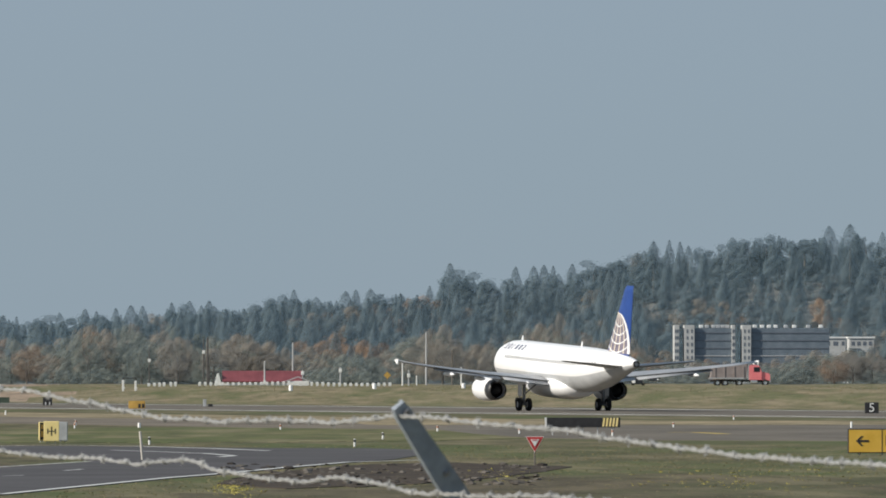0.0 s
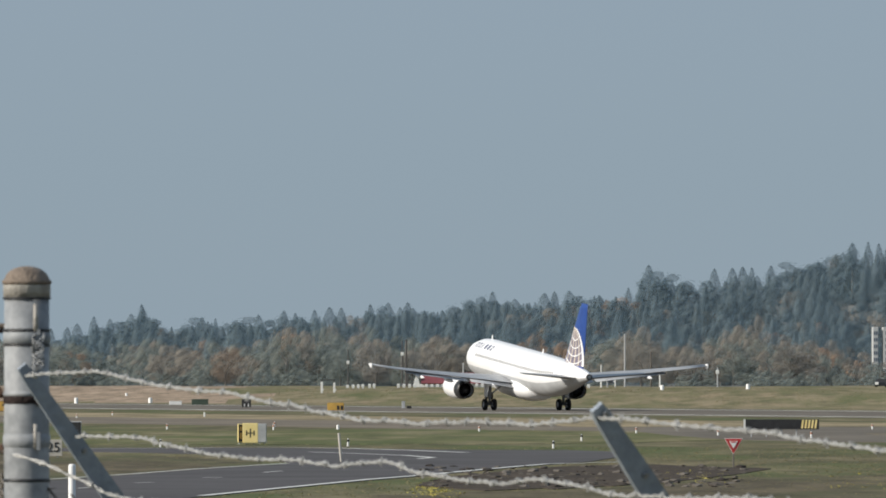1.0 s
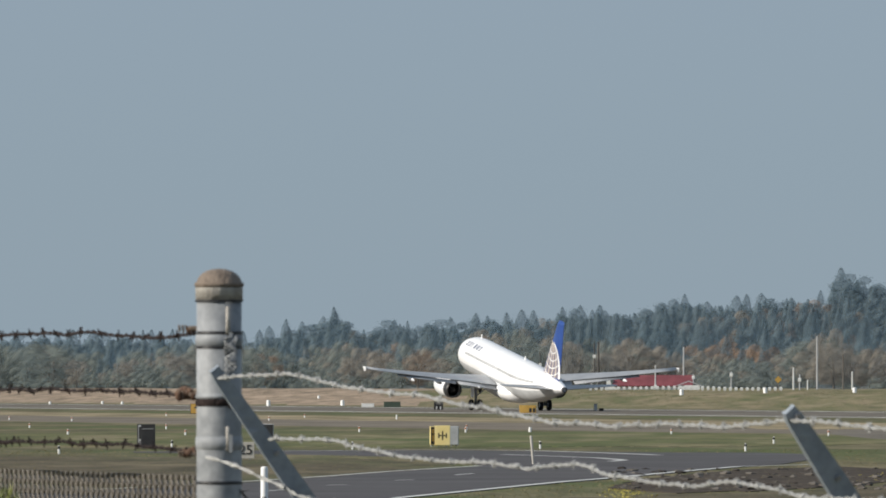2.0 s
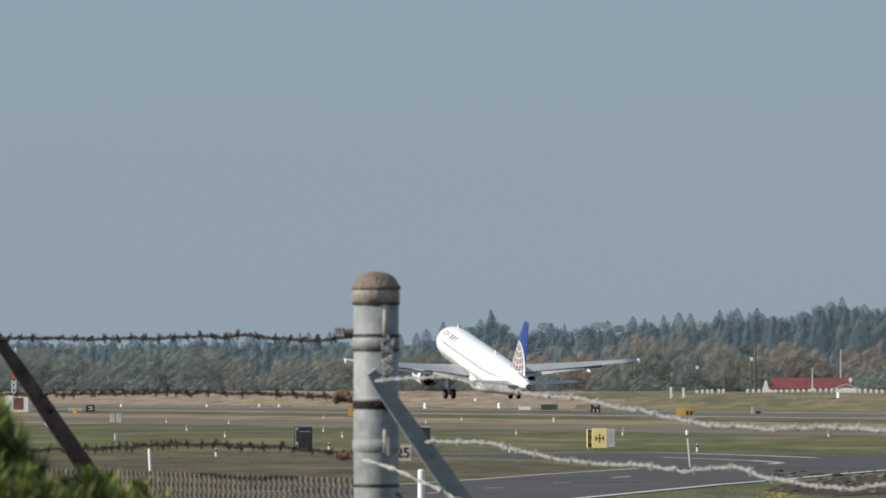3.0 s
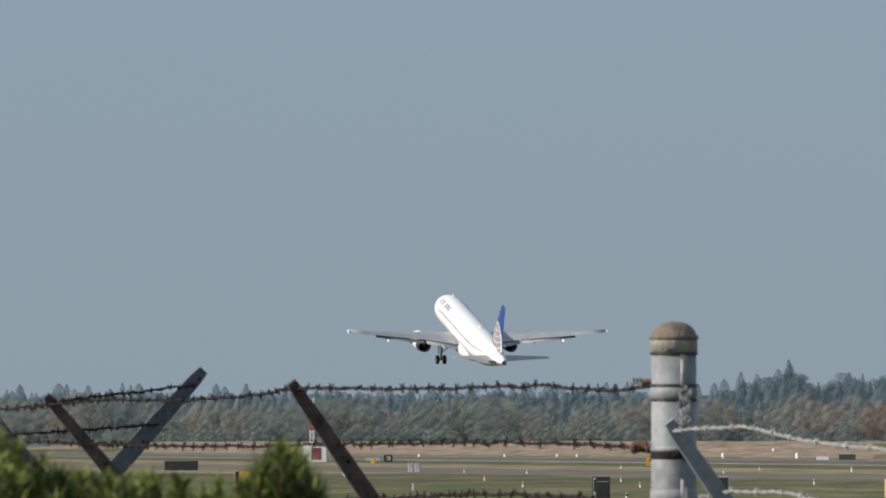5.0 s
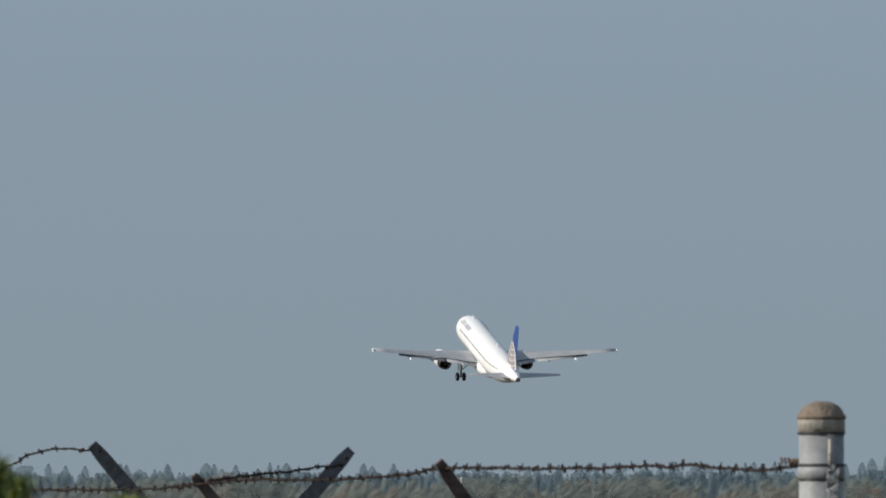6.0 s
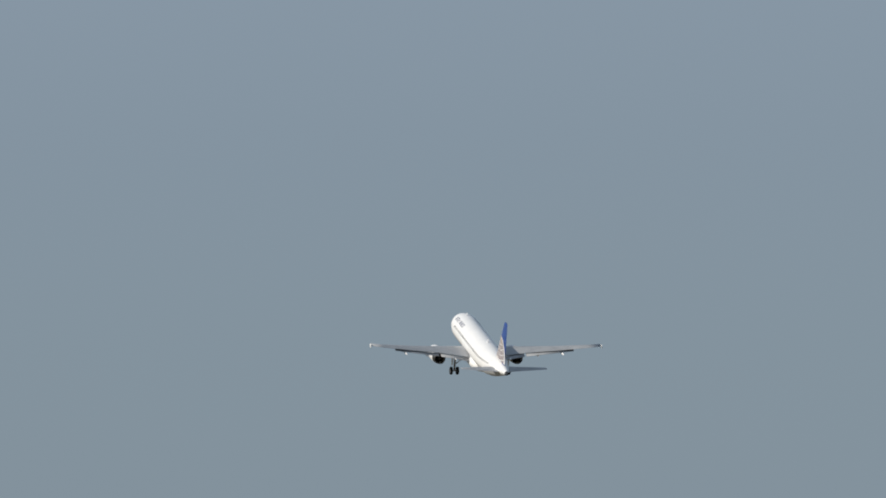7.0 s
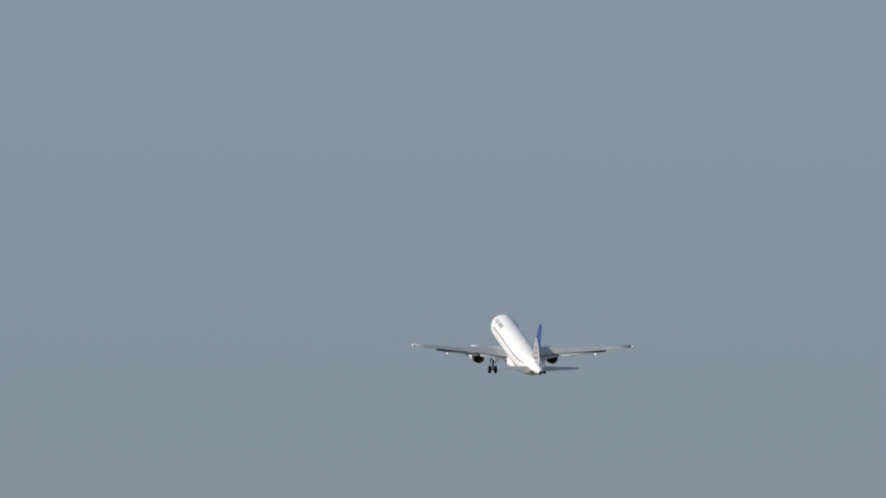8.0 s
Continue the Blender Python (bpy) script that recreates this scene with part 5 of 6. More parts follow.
def warning_diamond():
    x, y, z = bank_spot(1201, 1480)
    s = thing("warning_sign", x, y, z - 0.1, 0, "small yellow diamond warning sign on a post", "road sign")
    bm = bmesh.new()
    rod(bm, (0, 0, 0), (0, 0, 2.0), 0.05, 0.05, 8)
    part("post", bm, M_WOODPOLE, s)
    bm = bmesh.new()
    box(bm, 0, 0, 0, 0.8, 0.04, 0.8, m=Matrix.Translation((0, -0.06, 1.85)) @ Matrix.Rotation(radians(45), 4, "Y"))
    part("plate", bm, M_TAN, s)


warning_diamond()


def localiser_hut():
    x, y, z = bank_spot(-424, 1060)
    s = thing("equipment_hut", x, y, 0, 0, "red and white chequered equipment hut", "hut")
    bm = bmesh.new()
    box(bm, 0, 0, 0.95, 2.6, 2.2, 1.9, 0.04)
    body = part("body", bm, M_SIGNWHITE, s)
    for bx, bz in ((0.15, 0.95), ):
        bm = bmesh.new()
        box(bm, bx, -1.11, bz, 1.1, 0.03, 1.3)
        part("red_panel", bm, M_REDROOF, body, "red painted square")
    bm = bmesh.new()
    box(bm, 0.55, 0, 2.1, 1.5, 2.2, 0.36, 0.04)
    part("roof_box", bm, M_REDROOF, s, "red roof box")
    m = thing("lattice_mast", x - 0.55, y + 2, 0, 0, "slim red and white lattice mast", "mast")
    for k in range(6):
        mat = M_SIGNWHITE if k in (1, 2, 5) else M_RED
        bm = bmesh.new()
        z0, z1 = 1.2 * k, 1.2 * (k + 1)
        for a, b in ((-0.22, -0.22), (0.22, -0.22), (0.22, 0.22), (-0.22, 0.22)):
            rod(bm, (a, b, z0), (a, b, z1), 0.03, 0.03, 5)
        for a0, b0, a1, b1 in ((-0.22, -0.22, 0.22, -0.22), (0.22, -0.22, 0.22, 0.22), (0.22, 0.22, -0.22, 0.22), (-0.22, 0.22, -0.22, -0.22)):
            rod(bm, (a0, b0, z0), (a1, b1, z0 + 0.6), 0.03, 0.03, 4)
            rod(bm, (a1, b1, z0 + 0.6), (a0, b0, z1), 0.03, 0.03, 4)
        part("section", bm, mat, m)


localiser_hut()


# ---- traffic on the far road ----
# Haze over the far road is put into the cab and tipper colours.
M_TRUCKRED = material("hazed_truck_red", (0.78, 0.19, 0.21), (0.85, 0.26, 0.27), scale=1, rough=0.35, bump=0)
M_BIN = material("tipper_body", (0.23, 0.195, 0.19), (0.33, 0.28, 0.265), scale=0.8, rough=0.6, bump=0.1)
M_GLASS = material("vehicle_glass", (0.01, 0.012, 0.015), (0.03, 0.035, 0.04), scale=1, rough=0.1, bump=0)
M_CHROME = material("bright_metal", (0.6, 0.6, 0.6), (0.75, 0.75, 0.74), scale=2, rough=0.25, metal=0.8, bump=0)


def build_truck():
    t = thing("dump_truck", 0, 0, 0, 0, "red-cabbed dump truck with a dark tipper body", "truck")
    bm = bmesh.new()
    box(bm, 0, 0, 0.85, 9.0, 1.0, 0.3, 0.03)
    part("chassis", bm, M_BLACK, t)
    bm = bmesh.new()
    loft(bm, [[(-4.5, o, 1.3), (-4.2, o, 3.2), (0.9, o, 3.4), (1.2, o, 3.75), (1.4, o, 3.75), (1.1, o, 1.2), (-2, o, 1.05)] for o in (-1.2, 1.2)])
    bed = part("tipper", bm, M_BIN, t)
    for k in range(4):
        bm = bmesh.new()
        box(bm, -3.8 + 1.5 * k, -1.24, 2.2, 0.12, 0.08, 1.8)
        part("rib", bm, M_BIN, bed)
    bm = bmesh.new()
    box(bm, -2.0, -1.26, 1.25, 5.6, 0.06, 0.18)
    part("rail", bm, M_BOXGREY, bed, "pale grey side rail")
    bm = bmesh.new()
    box(bm, 1.25, 0, 2.5, 0.16, 2.4, 2.5, 0.03)
    part("headboard", bm, M_BOXGREY, bed, "pale headboard")
    bm = bmesh.new()
    loft(bm, [[(1.55, o, 1.0), (1.55, o, 3.1), (1.75, o, 3.35), (3.1, o, 3.3), (3.5, o, 2.35), (3.5, o, 1.0)] for o in (-1.2, 1.2)])
    cab = part("cab", bm, M_TRUCKRED, t, "bright red cab")
    bm = bmesh.new()
    loft(bm, [[(3.5, o, 0.9), (3.5, o, 2.25), (4.7, o, 2.0), (4.85, o, 1.7), (4.85, o, 0.9)] for o in (-1.0, 1.0)])
    part("bonnet", bm, M_TRUCKRED, cab)
    for o in (-1.215, 1.205):
        bm = bmesh.new()
        box(bm, 2.75, o, 2.62, 0.95, 0.02, 0.75)
        part("side_window", bm, M_GLASS, cab)
    bm = bmesh.new()
    loft(bm, [[(3.16, o, 3.2), (3.52, o, 2.4), (3.53, o, 2.4), (3.19, o, 3.2)] for o in (-1.05, 1.05)])
    part("windscreen", bm, M_GLASS, cab)
    bm = bmesh.new()
    rod(bm, (1.5, -1.1, 1.0), (1.5, -1.1, 3.7), 0.09, 0.09, 8)
    part("exhaust_stack", bm, M_CHROME, cab, "bright exhaust stack")
    bm = bmesh.new()
    box(bm, 2.3, -0.9, 3.5, 0.3, 0.3, 0.25, 0.04)
    part("beacon", bm, M_SIGNWHITE, cab)
    bm = bmesh.new()
    box(bm, 4.9, 0, 0.7, 0.14, 2.3, 0.4, 0.03)
    part("bumper", bm, M_CHROME, t, "bright bumper")
    bm = bmesh.new()
    box(bm, 2.3, -1.0, 0.7, 1.1, 0.5, 0.5, 0.1)
    part("fuel_tank", bm, M_CHROME, t, "bright fuel tank")
    for x in (-3.4, -2.2, 0.0, 4.1):
        for o in (-1.0, 1.0):
            bm = bmesh.new()
            lathe(bm, [(0.28, -0.16), (0.5, -0.17), (0.53, -0.1), (0.53, 0.1), (0.5, 0.17), (0.28, 0.16)], (0, 0, 0), "y", 18)
            w = part("wheel", bm, M_RUBBER, t, smooth=True)
            w.matrix_basis = pose(x, o, 0.53)
            bm = bmesh.new()
            lathe(bm, [(0.06, -0.1), (0.29, -0.1), (0.29, 0.1), (0.06, 0.1)], (0, 0, 0), "y", 14, True)
            part("rim", bm, M_CHROME, w)
    return t


def build_car():
    c = thing("car", 0, 0, 0, 0, "dark car with a pale front on the far road", "car")
    bm = bmesh.new()
    loft(bm, [[(-2.1, o, 0.35), (-2.1, o, 0.9), (-1.4, o, 1.0), (1.0, o, 0.95), (2.0, o, 0.75), (2.1, o, 0.4)] for o in (-0.85, 0.85)])
    body = part("body", bm, M_GLASS, c)
    bm = bmesh.new()
    loft(bm, [[(-1.6, o, 0.95), (-1.1, o, 1.45), (0.3, o, 1.45), (1.0, o, 0.92)] for o in (-0.75, 0.75)])
    part("cabin", bm, M_BLACK, c)
    bm = bmesh.new()
    box(bm, -2.14, 0.5, 0.75, 0.12, 0.55, 0.42, 0.05)
    part("tail_panel", bm, M_SIGNWHITE, c, "pale tail panel")
    for x in (-1.3, 1.3):
        for o in (-0.8, 0.8):
            bm = bmesh.new()
            lathe(bm, [(0.05, -0.1), (0.3, -0.1), (0.32, 0), (0.3, 0.1), (0.05, 0.1)], (x, o, 0.32), "y", 14, True)
            part("wheel", bm, M_RUBBER, c, smooth=True)
    return c


dump_truck = build_truck()
car = build_car()


# ---- buildings on the right-hand slope ----
M_TOWER = material("pale_render", (0.4, 0.41, 0.405), (0.53, 0.53, 0.515), scale=0.5, rough=0.8, bump=0.1)
# Louvre colour is lightened to stand for distance haze.
M_LOUVRE = material("dark_louvre", (0.11, 0.145, 0.18), (0.18, 0.215, 0.25), scale=0.5, rough=0.5, bump=0.1)


def build_garage():
    d = 2250
    k = d / 16958
    x0 = d * (1706 - 784) / 16958
    zb = ground_height(x0 + 20, d)
    g = thing("parking_garage", x0, d, zb, 0, "dark louvred parking building with pale stair towers", "building")
    top = EYE + (676 - 584) * k - zb

    def block(a, b, deep, h0, h1, mat, name, off=0.0, parent=None):
        bm = bmesh.new()
        box(bm, (a + b) / 2 * k, off, (h0 + h1) / 2, (b - a) * k, deep, h1 - h0, 0.05)
        return part(name, bm, mat, parent or g)
    block(34, 105, 14, -1, top - 0.3, M_LOUVRE, "wing", -0.6)
    block(133, 275, 14, -1, top - 0.3, M_LOUVRE, "wing", -0.6)
    for a, b in ((0, 9), (18, 36), (102, 108), (120, 136)):
        tw = block(a, b, 6, -1, top + 0.4, M_TOWER, "stair_tower", -5.5)
        for f in range(6):
            z = top - 1.0 - 1.55 * f
            for u in ((a + b) / 2 - (b - a) * 0.22, (a + b) / 2 + (b - a) * 0.22):
                bm = bmesh.new()
                box(bm, u * k, -8.52, z, max(0.3, (b - a) * 0.12 * k), 0.1, 0.8)
                part("window", bm, M_PANE, tw)
    for f in range(5):
        for a, b, off in ((36, 102, -7.68), (136, 274, -7.68)):
            bm = bmesh.new()
            box(bm, (a + b) / 2 * k, off, top - 1.4 - 1.8 * f, (b - a) * k, 0.12, 0.22)
            part("spandrel", bm, M_BOXGREY if f == 3 else M_PANE, g)
    for u in (50, 60, 72, 80, 88, 96, 145, 158, 170, 182, 200, 215, 240, 262):
        bm = bmesh.new()
        box(bm, u * k, -3, top + 0.15, 0.9, 1.6, 0.7, 0.1)
        part("parked_roof_box", bm, M_SIGNWHITE if u % 4 else M_BOXGREY, g)
    for u, w, h, d2 in ((1972, 62, 24, 2420), (2040, 44, 12, 2430), (1995, 34, 12, 2460)):
        x = d2 * (u - 784) / 16958
        z = ground_height(x, d2)
        zt = EYE + (676 - 604) * d2 / 16958
        hs = thing("house", x, d2, z, 0, "pale flat-roofed building among the trees", "building")
        kk = d2 / 16958
        bm = bmesh.new()
        box(bm, 0, 0, (zt - z) / 2, w * kk, 8, zt - z, 0.05)
        part("wall", bm, M_TOWER, hs)
        bm = bmesh.new()
        box(bm, 0, 0, zt - z + 0.2, w * kk * 1.08, 8.6, 0.4)
        part("roof", bm, M_SIGNWHITE, hs)
        for i in range(4):
            bm = bmesh.new()
            box(bm, (i - 1.5) * w * kk / 4.3, -4.02, zt - z - 1.3, w * kk / 8, 0.1, 1.0)
            part("window", bm, M_PANE, hs)


build_garage()


# ---- woods ----
def leaf_material(name, dark, light, scale=0.12):
    """Foliage that lets part of the light through; the colour varies by clump, by tree and in drifts."""
    m = bpy.data.materials.new(name)
    m.use_nodes = True
    n, l = m.node_tree.nodes, m.node_tree.links
    n.clear()
    geo, info, co = n.new("ShaderNodeNewGeometry"), n.new("ShaderNodeObjectInfo"), n.new("ShaderNodeTexCoord")
    drift = n.new("ShaderNodeTexNoise")
    drift.inputs["Scale"].default_value = scale
    drift.inputs["Detail"].default_value = 3
    l.new(co.outputs["Object"], drift.inputs["Vector"])
    a = n.new("ShaderNodeMath")
    a.operation = "MULTIPLY_ADD"
    a.inputs[1].default_value = 0.35
    l.new(geo.outputs["Random Per Island"], a.inputs[0])
    b = n.new("ShaderNodeMath")
    b.operation = "MULTIPLY_ADD"
    b.inputs[1].default_value = 0.35
    l.new(info.outputs["Random"], b.inputs[0])
    c = n.new("ShaderNodeMath")
    c.operation = "MULTIPLY"
    c.inputs[1].default_value = 0.5
    l.new(drift.outputs["Fac"], c.inputs[0])
    l.new(c.outputs[0], a.inputs[2])
    l.new(a.outputs[0], b.inputs[2])
    ramp = n.new("ShaderNodeValToRGB")
    ramp.color_ramp.elements[0].position, ramp.color_ramp.elements[1].position = 0.25, 0.85
    ramp.color_ramp.elements[0].color, ramp.color_ramp.elements[1].color = (*dark, 1), (*light, 1)
    l.new(b.outputs[0], ramp.inputs["Fac"])
    d, t, mix, out = n.new("ShaderNodeBsdfDiffuse"), n.new("ShaderNodeBsdfTranslucent"), n.new("ShaderNodeMixShader"), n.new("ShaderNodeOutputMaterial")
    l.new(ramp.outputs["Color"], d.inputs["Color"])
    l.new(ramp.outputs["Color"], t.inputs["Color"])
    mix.inputs[0].default_value = 0.55
    l.new(d.outputs[0], mix.inputs[1])
    l.new(t.outputs[0], mix.inputs[2])
    clear_bsdf, haze_blend = n.new("ShaderNodeBsdfTransparent"), n.new("ShaderNodeMixShader")
    haze_blend.inputs[0].default_value = 0.7      # see-through share added to soften crowns and their shade, as haze would
    l.new(mix.outputs[0], haze_blend.inputs[1])
    l.new(clear_bsdf.outputs[0], haze_blend.inputs[2])
    l.new(haze_blend.outputs[0], out.inputs["Surface"])
    return m


# Distance haze is put into these leaf colours: paler and bluer than foliage.
M_CONIFER = leaf_material("hazed_conifer_needles", (0.142, 0.203, 0.238), (0.198, 0.258, 0.288))
M_OLIVE = leaf_material("hazed_olive_leaves", (0.235, 0.275, 0.272), (0.295, 0.322, 0.29))
M_BROWN = leaf_material("hazed_brown_leaves", (0.295, 0.288, 0.27), (0.365, 0.332, 0.285))
M_RUSSET = leaf_material("hazed_russet_leaves", (0.32, 0.27, 0.225), (0.42, 0.305, 0.225))
M_TRUNK = material("tree_bark", (0.15, 0.145, 0.135), (0.24, 0.225, 0.205), scale=1.5, rough=0.95, bump=0.3)


def clump(v, f, rng, c, r, tall, sprays, size, seed):
    """One rounded mass of foliage: an uneven closed core with small leafy sprays all over it."""
    base = len(v)
    rings, sides = 4, 6
    v.append((c.x, c.y, c.z - r * tall * 0.8))
    for i in range(1, rings):
        p = math.pi * (i / rings - 0.5)
        for k in range(sides):
            a = 2 * math.pi * (k + 0.5 * (i % 2)) / sides
            d = 0.78 * r * (1 + 0.5 * noise.noise((math.cos(a) * 1.3 + seed, math.sin(a) * 1.3, i * 0.9)))
            v.append((c.x + d * math.cos(p) * math.cos(a), c.y + d * math.cos(p) * math.sin(a), c.z + d * tall * math.sin(p)))
    v.append((c.x, c.y, c.z + r * tall * 0.8))
    top = base + 1 + (rings - 1) * sides
    for k in range(sides):
        f.append((base, base + 1 + (k + 1) % sides, base + 1 + k))
        f.append((top, top - sides + k, top - sides + (k + 1) % sides))
        for i in range(rings - 2):
            p, q = base + 1 + i * sides + k, base + 1 + i * sides + (k + 1) % sides
            f.append((p, q, q + sides, p + sides))
    for i in range(sprays):
        out = Vector((rng.gauss(0, 1), rng.gauss(0, 1), rng.gauss(0.25, 1))).normalized()
        reach = r * rng.uniform(0.7, 1.18)
        spray(v, f, rng, c + Vector((out.x * reach, out.y * reach, out.z * reach * tall)), out, size * rng.uniform(0.55, 1.3))


def spray(v, f, rng, q, out, size):
    """One leafy spray: a small bent quad that faces roughly outwards."""
    n = (out + Vector((rng.gauss(0, 0.25), rng.gauss(0, 0.25), rng.gauss(0.25, 0.25)))).normalized()
    e1 = n.orthogonal().normalized()
    e2 = n.cross(e1)
    t = rng.uniform(0, 6.283)
    d1 = (e1 * math.cos(t) + e2 * math.sin(t)) * size
    d2 = (e2 * math.cos(t) - e1 * math.sin(t)) * size * rng.uniform(0.45, 0.8)
    b = len(v)
    v += [tuple(q - d1), tuple(q + d2 + n * size * 0.2), tuple(q + d1), tuple(q - d2 + n * size * 0.2)]
    f.append((b, b + 1, b + 2, b + 3))


def conifer(seed, boughs=150, slim=1.0):
    """Crown of a fir of height 1: ragged drooping boughs, longer on some sides, round a slim core."""
    rng = random.Random(seed)
    v, f = [], []

    def reach(a, h):
        lobes = 1 + 0.4 * noise.noise((math.cos(a) * 1.5 + seed, math.sin(a) * 1.5, h * 7)) + 0.35 * noise.noise((math.cos(a) * 3 + seed, math.sin(a) * 3, h * 17))
        return slim * lobes * (0.25 * max(0.0, 1 - h) ** 0.62 * min(1.0, 0.6 + 1.6 * h) + 0.006)
    sides, levels = 6, 8
    base = len(v)
    for i in range(levels + 1):
        h = 0.02 + 0.97 * i / levels
        for k in range(sides):
            a = 2 * math.pi * (k + 0.5 * (i % 2)) / sides
            r = 0.66 * reach(a, h)
            v.append((r * math.cos(a), r * math.sin(a), h))
    for i in range(levels):
        for k in range(sides):
            p, q = base + i * sides + k, base + i * sides + (k + 1) % sides
            f.append((p, q, q + sides, p + sides))
    for i in range(boughs):
        h = 0.02 + 0.965 * rng.random() ** 0.85
        a = rng.uniform(0, 6.283)
        r = reach(a, h) * rng.uniform(0.6, 1.2)
        ca, sa = math.cos(a), math.sin(a)
        z = h - r * rng.uniform(0.05, 0.35)
        L = 0.024 + 0.034 * (1 - h)
        w = L * rng.uniform(0.35, 0.6)
        b = len(v)
        inner = max(0.0, r - L)
        v += [(ca * inner, sa * inner, z + L * 0.45), (ca * r * 0.9 - sa * w, sa * r * 0.9 + ca * w, z), (ca * (r + 0.008), sa * (r + 0.008), z - L * 0.3), (ca * r * 0.9 + sa * w, sa * r * 0.9 - ca * w, z)]
        f.append((b, b + 1, b + 2, b + 3))
    b = len(v)
    v += [(0.008, 0, 0.95), (-0.005, 0.007, 0.95), (-0.005, -0.007, 0.95), (0, 0, 1.02)]
    f += [(b, b + 1, b + 3), (b + 1, b + 2, b + 3), (b + 2, b, b + 3)]
    return v, f


def broadleaf(seed, sprays=150, wide=0.42, low=0.0, lift=0.55, size=0.036, lobes=9):
    """Crown of a broad-leaved tree of height 1: a heap of rounded leafy clumps."""
    rng = random.Random(seed)
    v, f = [], []
    for k in range(lobes):
        h = 0.16 + 0.66 * (k + 0.5) / lobes + rng.uniform(-0.06, 0.06)
        t = (h - lift) / (1 - lift if h > lift else lift + 0.25)
        ring = wide * max(0.05, 1 - t * t) ** 0.5
        a = 2.4 * k + rng.uniform(-0.5, 0.5)
        r = wide * rng.uniform(0.36, 0.56) * (1.0 if h < 0.7 else 0.8)
        c = Vector((math.cos(a) * (ring - r * 0.75), math.sin(a) * (ring - r * 0.75), min(h, 0.99 - r * 0.85)))
        clump(v, f, rng, c, r, rng.uniform(0.75, 1.0), sprays // lobes, size, seed + k * 3.1)
    clump(v, f, rng, Vector((0, 0, 0.22)), wide * 0.75, 0.4 / wide * 0.6, sprays // lobes, size, seed + 40)
    return v, f


def data_mesh(name, vf, mat):
    me = bpy.data.meshes.new(name)
    me.from_pydata(vf[0], [], vf[1])
    me.materials.append(mat)
    for p in me.polygons:
        p.use_smooth = False
    return me


def trunk_mesh(name, h, r, limbs, seed):
    rng = random.Random(seed)
    bm = bmesh.new()
    rod(bm, (0, 0, -0.03), (0, 0, h), r, r * 0.35, 6)
    for k in range(limbs):
        a = rng.uniform(0, 6.28)
        z = rng.uniform(0.2, 0.55)
        rod(bm, (0, 0, z * 0.8), (math.cos(a) * 0.16, math.sin(a) * 0.16, z * 0.8 + 0.2), r * 0.4, r * 0.12, 5)
    me = bpy.data.meshes.new(name)
    bm.to_mesh(me)
    bm.free()
    me.materials.append(M_TRUNK)
    return me


CONIFERS = [conifer(30 + k, 520, (0.85, 1.0, 1.2, 0.95, 1.4)[k]) for k in range(5)] + [broadleaf(60 + k, 480, 0.24 + 0.05 * k, 0.0, 0.35, 0.024, 13) for k in range(3)]
BROADS = [broadleaf(50 + k, 600, (0.30, 0.38, 0.44, 0.33)[k], 0.0, (0.5, 0.45, 0.4, 0.55)[k], 0.028, 11) for k in range(4)]
LIGHT_CONIFERS = [conifer(130 + k, 210, (0.9, 1.1, 1.3, 1.45)[k]) for k in range(4)] + [broadleaf(160 + k, 180, 0.26 + 0.05 * k, 0.0, 0.35, 0.034, 7) for k in range(2)]
LIGHT_BROADS = [broadleaf(150 + k, 170, (0.32, 0.4, 0.46)[k], 0.0, (0.5, 0.45, 0.4)[k], 0.038, 7) for k in range(3)]
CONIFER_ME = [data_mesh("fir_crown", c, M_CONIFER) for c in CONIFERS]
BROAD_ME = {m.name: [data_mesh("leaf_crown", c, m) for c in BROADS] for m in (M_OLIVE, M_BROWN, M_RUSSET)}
FIR_TRUNK = trunk_mesh("fir_trunk", 0.6, 0.018, 0, 1)
LEAF_TRUNK = trunk_mesh("leaf_trunk", 0.5, 0.022, 5, 2)

SKY_U = [-1500, -1100, -800, -588, -300, -100, 112, 200, 290, 355, 380, 420, 455, 490, 520, 560, 620, 700, 780, 850, 905, 960, 1010, 1075, 1155, 1230, 1275, 1310, 1345, 1370, 1395, 1425, 1480, 1515, 1565, 1615, 1645, 1695, 1725, 1785, 1820, 1865, 1905, 1955, 2000, 2065, 2150, 2400]
SKY_V = [592, 590, 588, 590, 592, 590, 585, 592, 585, 560, 565, 537, 565, 580, 557, 572, 562, 556, 552, 545, 540, 548, 520, 530, 524, 514, 520, 478, 488, 490, 522, 485, 480, 486, 465, 452, 440, 438, 432, 440, 418, 415, 420, 418, 410, 408, 415, 405]


def skyline(u):
    return float(np.interp(u, SKY_U, SKY_V))


def tree(x, y, h, crown, trunk, label, category, wide=1.0, turn=0.0):
    z = ground_height(x, y)
    t = thing("tree", x, y, z, turn, label, category)
    for name, me in (("trunk", trunk), ("crown", crown)):
        ob = new(name, me)
        ob.parent = t
        ob.matrix_basis = Matrix.Diagonal((h * wide, h * wide, h, 1))
    return t


def stand(u):
    """How brown the stand of trees at a bearing is, from 0 (green) to 1; whole stands change colour together."""
    drift = 0.5 + 0.75 * noise.noise((u * 0.0055, 3.7, 0)) + 0.35 * noise.noise((u * 0.021, 9.1, 0))
    return drift * (0.35 + 0.65 * smooth_step(120, 560, u))


def edge_top(u):
    """How high the leafy edge of the wood reaches, with mounds and dips."""
    return 614 - 8 * (1 - smooth_step(200, 420, u)) + (30 + 55 * smooth_step(200, 420, u)) * noise.noise((u * 0.0075, 1.3, 0)) + 36 * noise.noise((u * 0.026, 5.2, 0))


